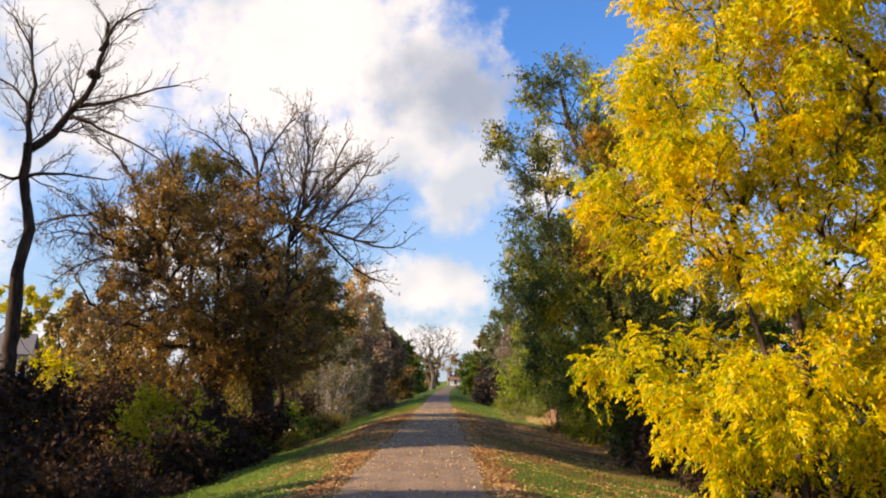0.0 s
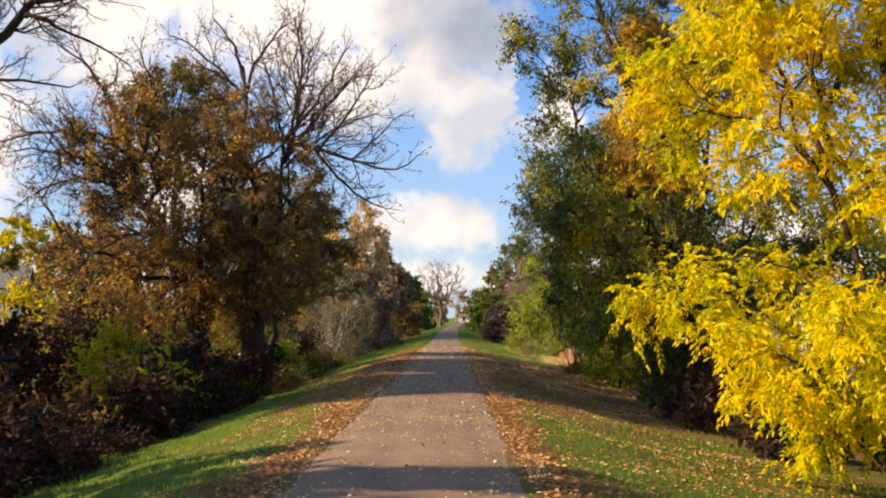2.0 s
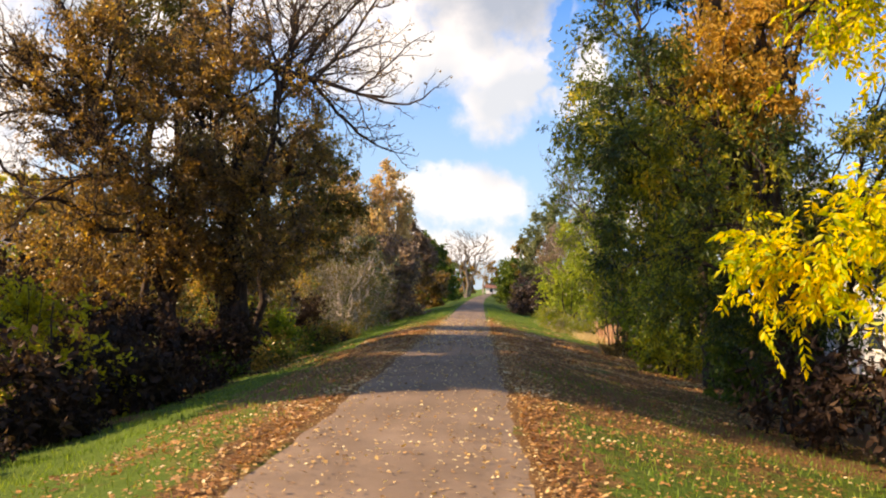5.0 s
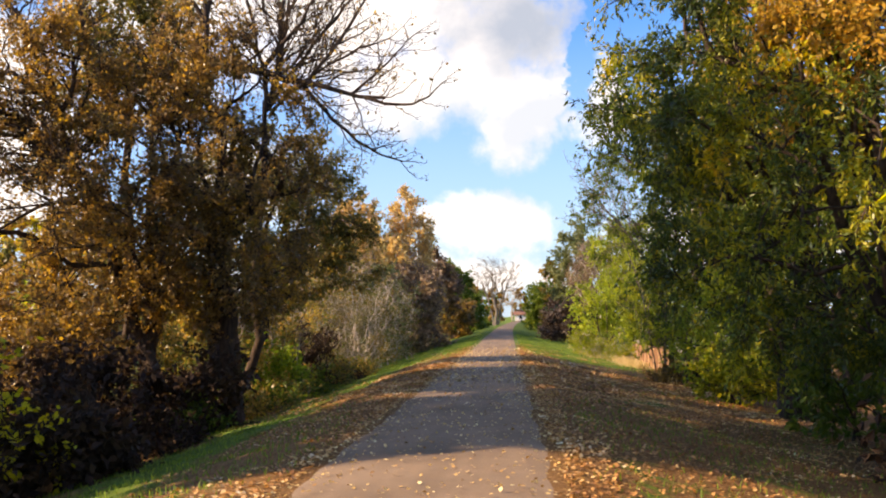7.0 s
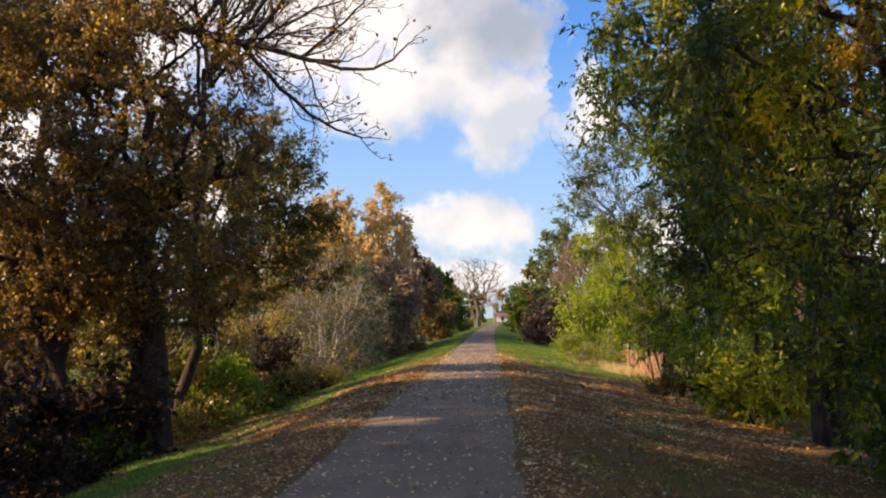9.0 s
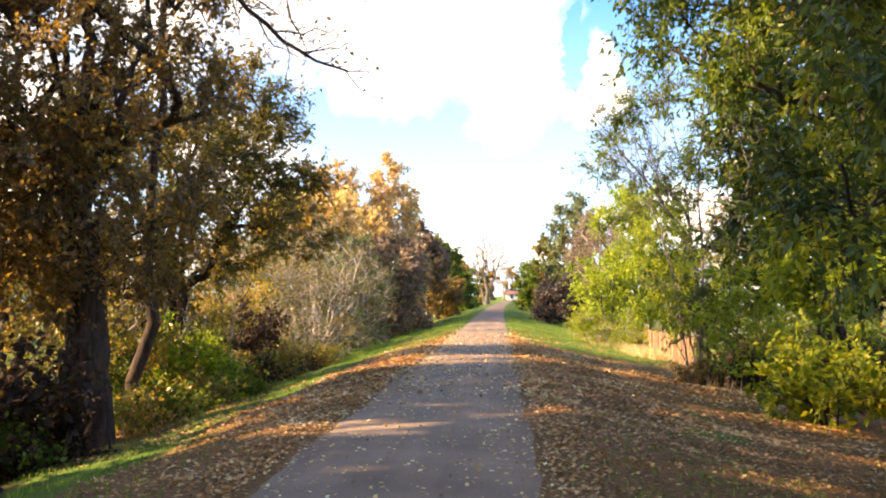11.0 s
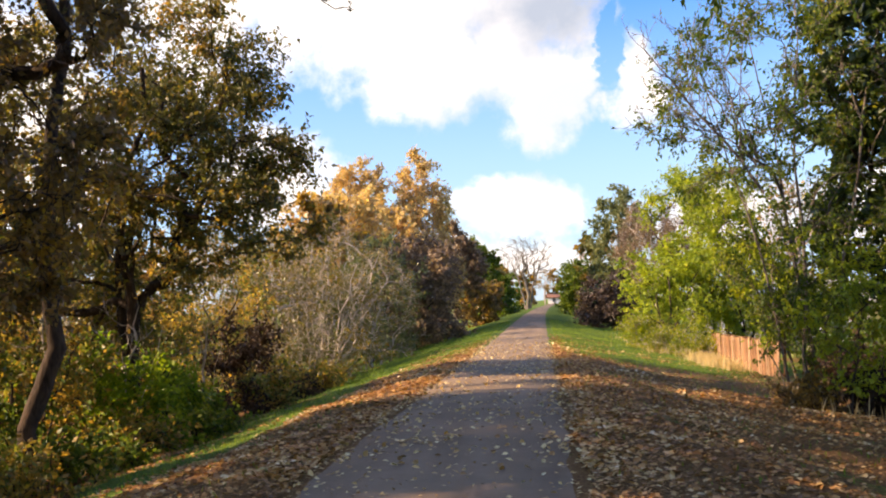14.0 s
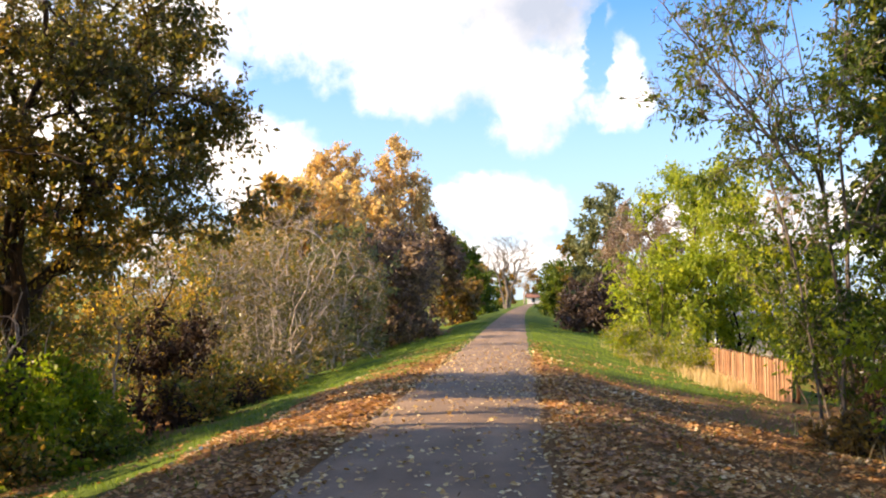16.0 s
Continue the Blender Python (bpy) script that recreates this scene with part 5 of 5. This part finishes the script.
def upright(data, x, y, z):
    """One more upright piece of the fence; the first of each kind is already there and only takes its place."""
    ob = next((c for c in fence.children if c.data == data and c.matrix_basis.translation.length == 0), None) or new(data.name, data)
    ob.parent = fence
    ob.matrix_basis = pose(x, y, z, frng.normal(0, 0.5), frng.normal(0, 0.5), 0)


yy = 0.1
while yy < 8.5:
    upright(batten, -0.025, yy - 0.02, frng.normal(0, 0.012))
    yy += 0.12
    for k in range(int(frng.integers(3, 6))):
        upright(board, frng.normal(0.008, 0.005), yy, frng.normal(0, 0.014))
        yy += 0.188
    upright(batten, -0.025, yy - 0.04, frng.normal(0, 0.012))
    upright(gap, 0.05, yy + 0.07, frng.normal(0, 0.015))
    yy += 0.2
part("cap_rail", box_bm((0.075, 8.8, 0.03), (0.01, 4.3, 1.335), 0.006), CEDAR_DARK_SHADED, fence, "dark weathered cap rail")
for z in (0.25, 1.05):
    part("rail", box_bm((0.04, 8.8, 0.09), (0.085, 4.3, z), 0.006), CEDAR_DARK_SHADED, fence)
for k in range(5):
    part("post", box_bm((0.09, 0.09, 1.42), (0.15, k * 2.12, 0.66), 0.01), CEDAR_DARK_SHADED, fence)


# ---- houses and cars beyond the trees ----
def paint(name, col, rough=0.6, var=0.12, scale=1.5):
    m, t, o = material(name)
    n = noise_node(t, object_coord(t), scale, 5, 0.65)
    lo, hi = tuple(v * (1 - var) for v in col), tuple(min(1, v * (1 + var)) for v in col)
    principled(t, o, ramp_node(t, n, [(0.3, lo), (0.7, hi)]), rough, n, 0.1, 0.01)
    return m


SIDING, ROOF, TRIM = paint("pale_siding", (0.60, 0.62, 0.64)), paint("grey_shingle", (0.16, 0.15, 0.15), 0.9, 0.3, 6), paint("white_trim", (0.78, 0.78, 0.76))
TAN_WALL, RUBBER, STEEL = paint("tan_siding", (0.46, 0.40, 0.33)), paint("tyre_rubber", (0.03, 0.03, 0.03), 0.85), paint("rim_metal", (0.5, 0.5, 0.5), 0.35)
glass_m, gt, go = material("window_glass")
principled(gt, go, (0.03, 0.04, 0.05), 0.06, spec=0.6)
GLASS = glass_m


def house(label, x, y, turn, w, d, h, ridge, wall_mat, roof_mat=None):
    """A gabled house: walls of lapped boards, roof with eaves, windows with frames."""
    top = new("house")
    top.matrix_basis = pose(x, y, float(land(x, y)) - 0.1, 0, 0, turn)
    tagged(top, label, "house")
    bm = bmesh.new()
    box_bm((w, d, h), (0, 0, h / 2), 0, bm)
    for s in (-1, 1):
        a = [bm.verts.new((s * w / 2, -d / 2, h)), bm.verts.new((s * w / 2, d / 2, h)), bm.verts.new((s * w / 2, 0, h + ridge))]
        bm.faces.new(a)
    shell = part("wall", bm, wall_mat, top)
    for sx, sy, rz, span in ((0, -1, 0, w), (0, 1, 180, w), (1, 0, 90, d), (-1, 0, -90, d)):
        plank = None
        for k in range(int(h / 0.2)):
            plank = part("siding_board", box_bm((span, 0.03, 0.17)), wall_mat, shell) if plank is None else new("siding_board", plank.data)
            plank.parent = shell
            plank.matrix_basis = pose(sx * (w / 2 + 0.012), sy * (d / 2 + 0.012), 0.12 + 0.2 * k, 0, 0, rz)
    bm = bmesh.new()
    o = 0.45
    prof = [(-d / 2 - o, h - o * ridge / (d / 2)), (0, h + ridge), (d / 2 + o, h - o * ridge / (d / 2))]
    rows = []
    for xx in (-w / 2 - o, w / 2 + o):
        rows.append([bm.verts.new((xx, p, q)) for p, q in prof] + [bm.verts.new((xx, p, q + 0.18)) for p, q in reversed(prof)])
    for j in range(6):
        bm.faces.new((rows[0][j], rows[0][(j + 1) % 6], rows[1][(j + 1) % 6], rows[1][j]))
    for r in rows:
        bm.faces.new((r[0], r[1], r[4], r[5]))
        bm.faces.new((r[1], r[2], r[3], r[4]))
    part("roof", bm, roof_mat or ROOF, top)
    for sx, sy, rz, span in ((0, -1, 0, w), (0, 1, 180, w), (1, 0, 90, d), (-1, 0, -90, d)):
        for f in (-0.27, 0.27):
            hold = pose(sx * (w / 2 + 0.03), sy * (d / 2 + 0.03), h * 0.58, 0, 0, rz) @ pose(f * span, 0, 0)
            bm = bmesh.new()
            for c, s in (((0, -0.02, 0.68), (1.15, 0.09, 0.1)), ((0, -0.02, -0.68), (1.25, 0.12, 0.1)), ((-0.53, -0.02, 0), (0.1, 0.08, 1.3)), ((0.53, -0.02, 0), (0.1, 0.08, 1.3)), ((0, -0.02, 0), (1.0, 0.05, 0.05))):
                box_bm(s, c, 0, bm)
            win = part("window", bm, TRIM, top, "white window frame")
            win.matrix_basis = hold
            part("pane", box_bm((1.0, 0.03, 1.28), (0, 0.0, 0)), GLASS, win, "dark glass pane")
    return top


house("pale grey-sided house with a dark shingle roof", -54.0, 98, 20, 14, 9, 7.2, 2.3, SIDING)
house("pale grey-sided house behind the golden tree", 20.0, 49, 12, 8, 7, 3.2, 1.8, SIDING)
house("tan house with a grey roof behind the fence", 15.5, 86, -12, 10, 8, 2.3, 1.2, TAN_WALL, paint("pale_shingle", (0.36, 0.35, 0.34), 0.9, 0.25, 6))
house("low white house at the far end of the trail", 6.5, 304, 0, 8, 7, 2.1, 1.0, paint("white_siding", (0.8, 0.79, 0.77)), paint("red_brown_shingle", (0.22, 0.11, 0.08), 0.9, 0.25, 6))


def car(label, x, y, turn, paint_mat, z=None):
    """A parked hatchback: shell with cabin, glass, wheels, lamps and bumpers."""
    top = new("car")
    top.matrix_basis = pose(x, y, float(land(x, y)) if z is None else z, 0, 0, turn)
    tagged(top, label, "car")
    side = [(-2.15, 0.35), (-2.2, 0.62), (-2.12, 0.9), (-1.75, 0.98), (1.05, 0.98), (1.9, 0.84), (2.18, 0.68), (2.2, 0.38)]
    cabin = [(-1.95, 0.97), (-1.55, 1.40), (-1.2, 1.47), (0.1, 1.46), (1.0, 0.97)]
    def hull(prof, w0, w1, name, mat, under):
        bm = bmesh.new()
        zs = [q for _, q in prof]
        rings = []
        for s in (-1, 1):
            rings.append([bm.verts.new((s * (w0 + (w1 - w0) * (q - min(zs)) / (max(zs) - min(zs))), p, q)) for p, q in prof])
        n = len(prof)
        bm.faces.new(rings[0])
        bm.faces.new(rings[1][::-1])
        for j in range(n):
            bm.faces.new((rings[0][j], rings[0][(j + 1) % n], rings[1][(j + 1) % n], rings[1][j]))
        bmesh.ops.bevel(bm, geom=bm.edges[:], offset=0.06, segments=2, affect="EDGES")
        return part(name, bm, mat, under)
    body = hull(side, 0.86, 0.84, "body", paint_mat, top)
    hull(cabin, 0.79, 0.58, "cabin", GLASS, top)
    part("roof", box_bm((1.16, 1.5, 0.06), (0, -0.6, 1.47), 0.025), paint_mat, top)
    for sx in (-1, 1):
        for yy in (-1.3, 1.35):
            bm = bmesh.new()
            bmesh.ops.create_cone(bm, cap_ends=True, segments=20, radius1=0.32, radius2=0.32, depth=0.2, matrix=pose(sx * 0.78, yy, 0.32, 0, 90, 0))
            bmesh.ops.bevel(bm, geom=[e for e in bm.edges if len(e.link_faces) == 2 and any(len(f.verts) > 4 for f in e.link_faces)], offset=0.03, segments=2, affect="EDGES")
            wheel = part("wheel", bm, RUBBER, top)
            bm = bmesh.new()
            bmesh.ops.create_cone(bm, cap_ends=True, segments=12, radius1=0.2, radius2=0.17, depth=0.03, matrix=pose(sx * 0.885, yy, 0.32, 0, 90 * sx, 0))
            part("rim", bm, STEEL, wheel, "bare metal rim")
        part("headlight", box_bm((0.3, 0.08, 0.14), (sx * 0.62, 2.13, 0.7), 0.02), TRIM, top, "clear headlight")
        part("mirror", box_bm((0.16, 0.1, 0.12), (sx * 0.93, 0.75, 1.0), 0.03), paint_mat, top)
    return top


car("silver parked hatchback behind the board fence", 14.6, 71.0, 30, paint("silver_paint", (0.30, 0.32, 0.36), 0.25, 0.04))
car("grey-blue parked car beyond the bushes", 16.5, 52.5, 70, paint("blue_grey_paint", (0.34, 0.40, 0.48), 0.25, 0.04))
car("white parked car at the far end of the trail", 9.5, 262, 70, paint("white_paint", (0.8, 0.8, 0.8), 0.3, 0.03))
car("white parked car at the far end of the trail", 14.5, 266, 80, paint("cream_paint", (0.75, 0.74, 0.70), 0.3, 0.03))


# ---- small things ----
def log(label, x, y, turn, length, r, seed, lift=0.0):
    rng = np.random.default_rng(seed)
    k = 9
    pts = np.stack([np.linspace(-length / 2, length / 2, k), rng.normal(0, 0.05, k), r + rng.normal(0, 0.02, k) + np.linspace(0, lift, k)], 1)
    V, q = tube(pts, r * np.linspace(1.1, 0.6, k), 8)
    n = len(V)
    caps = np.array([list(range(7, -1, -1)), list(range(n - 8, n))])
    top = new("log", mesh_np("log", V, [q, caps], BARK_GREY, False))
    top.matrix_basis = pose(x, y, float(land(x, y)) - 0.02, 0, 0, turn)
    return tagged(top, label, "log", "fallen logs")


for k, (x, y, a, ln, r) in enumerate([(8.6, 46.6, 20, 3.2, 0.09), (9.4, 47.6, 35, 3.6, 0.11), (8.9, 45.4, 8, 2.6, 0.07), (9.9, 46.2, 50, 2.8, 0.10)]):
    log("grey fallen log lying on the ground", x, y, a, ln, r, 90 + k, 0.25 * (k % 2))


def nest(x, y, z, seed):
    rng = np.random.default_rng(seed)
    v = unit(rng.normal(size=(900, 3))) * rng.uniform(0.2, 1, (900, 1)) ** 0.5 * np.array([0.25, 0.25, 0.18])
    V, T = leaves(v, rng.normal(size=(900, 3)), 0.11, 0.06, rng)
    ob = new("leaf_nest", mesh_np("leaf_nest", V, [T], LEAF_SHADED_RUSSET))
    ob.matrix_basis = pose(x, y, z)
    return tagged(ob, "dark leafy squirrel nest in a bare tree", "nest", "nests")


nz = float(land(-16.2, 33.0)) - 0.25
nest(-16.2 + 2.15, 33.3, nz + 16.4, 88)

# single leaves lying on the trail
crng = np.random.default_rng(21)
lv = np.array([(0, -0.05, 0), (0.042, -0.005, 0.008), (0.026, 0.03, 0.008), (0, 0.058, 0.004), (-0.026, 0.03, 0.007), (-0.042, -0.005, 0.009)])
single = mesh_np("fallen_leaf", lv, [np.array([[0, 1, 2, 3], [0, 3, 4, 5]])], FALLEN_PALE)
for k in range(280):
    x, y = crng.uniform(PATH_L + 0.05, PATH_R - 0.05), 17 + 31 * crng.uniform() ** 0.8
    ob = new("fallen_leaf", single)
    ob.parent = road
    s = crng.uniform(0.35, 0.6)
    ob.matrix_basis = pose(x, y, float(top_of(np.array([x]), np.array([y]))[0]) + 0.006, crng.normal(0, 6), crng.normal(0, 6), crng.uniform(0, 360)) @ Matrix.Diagonal((s, s, s, 1))
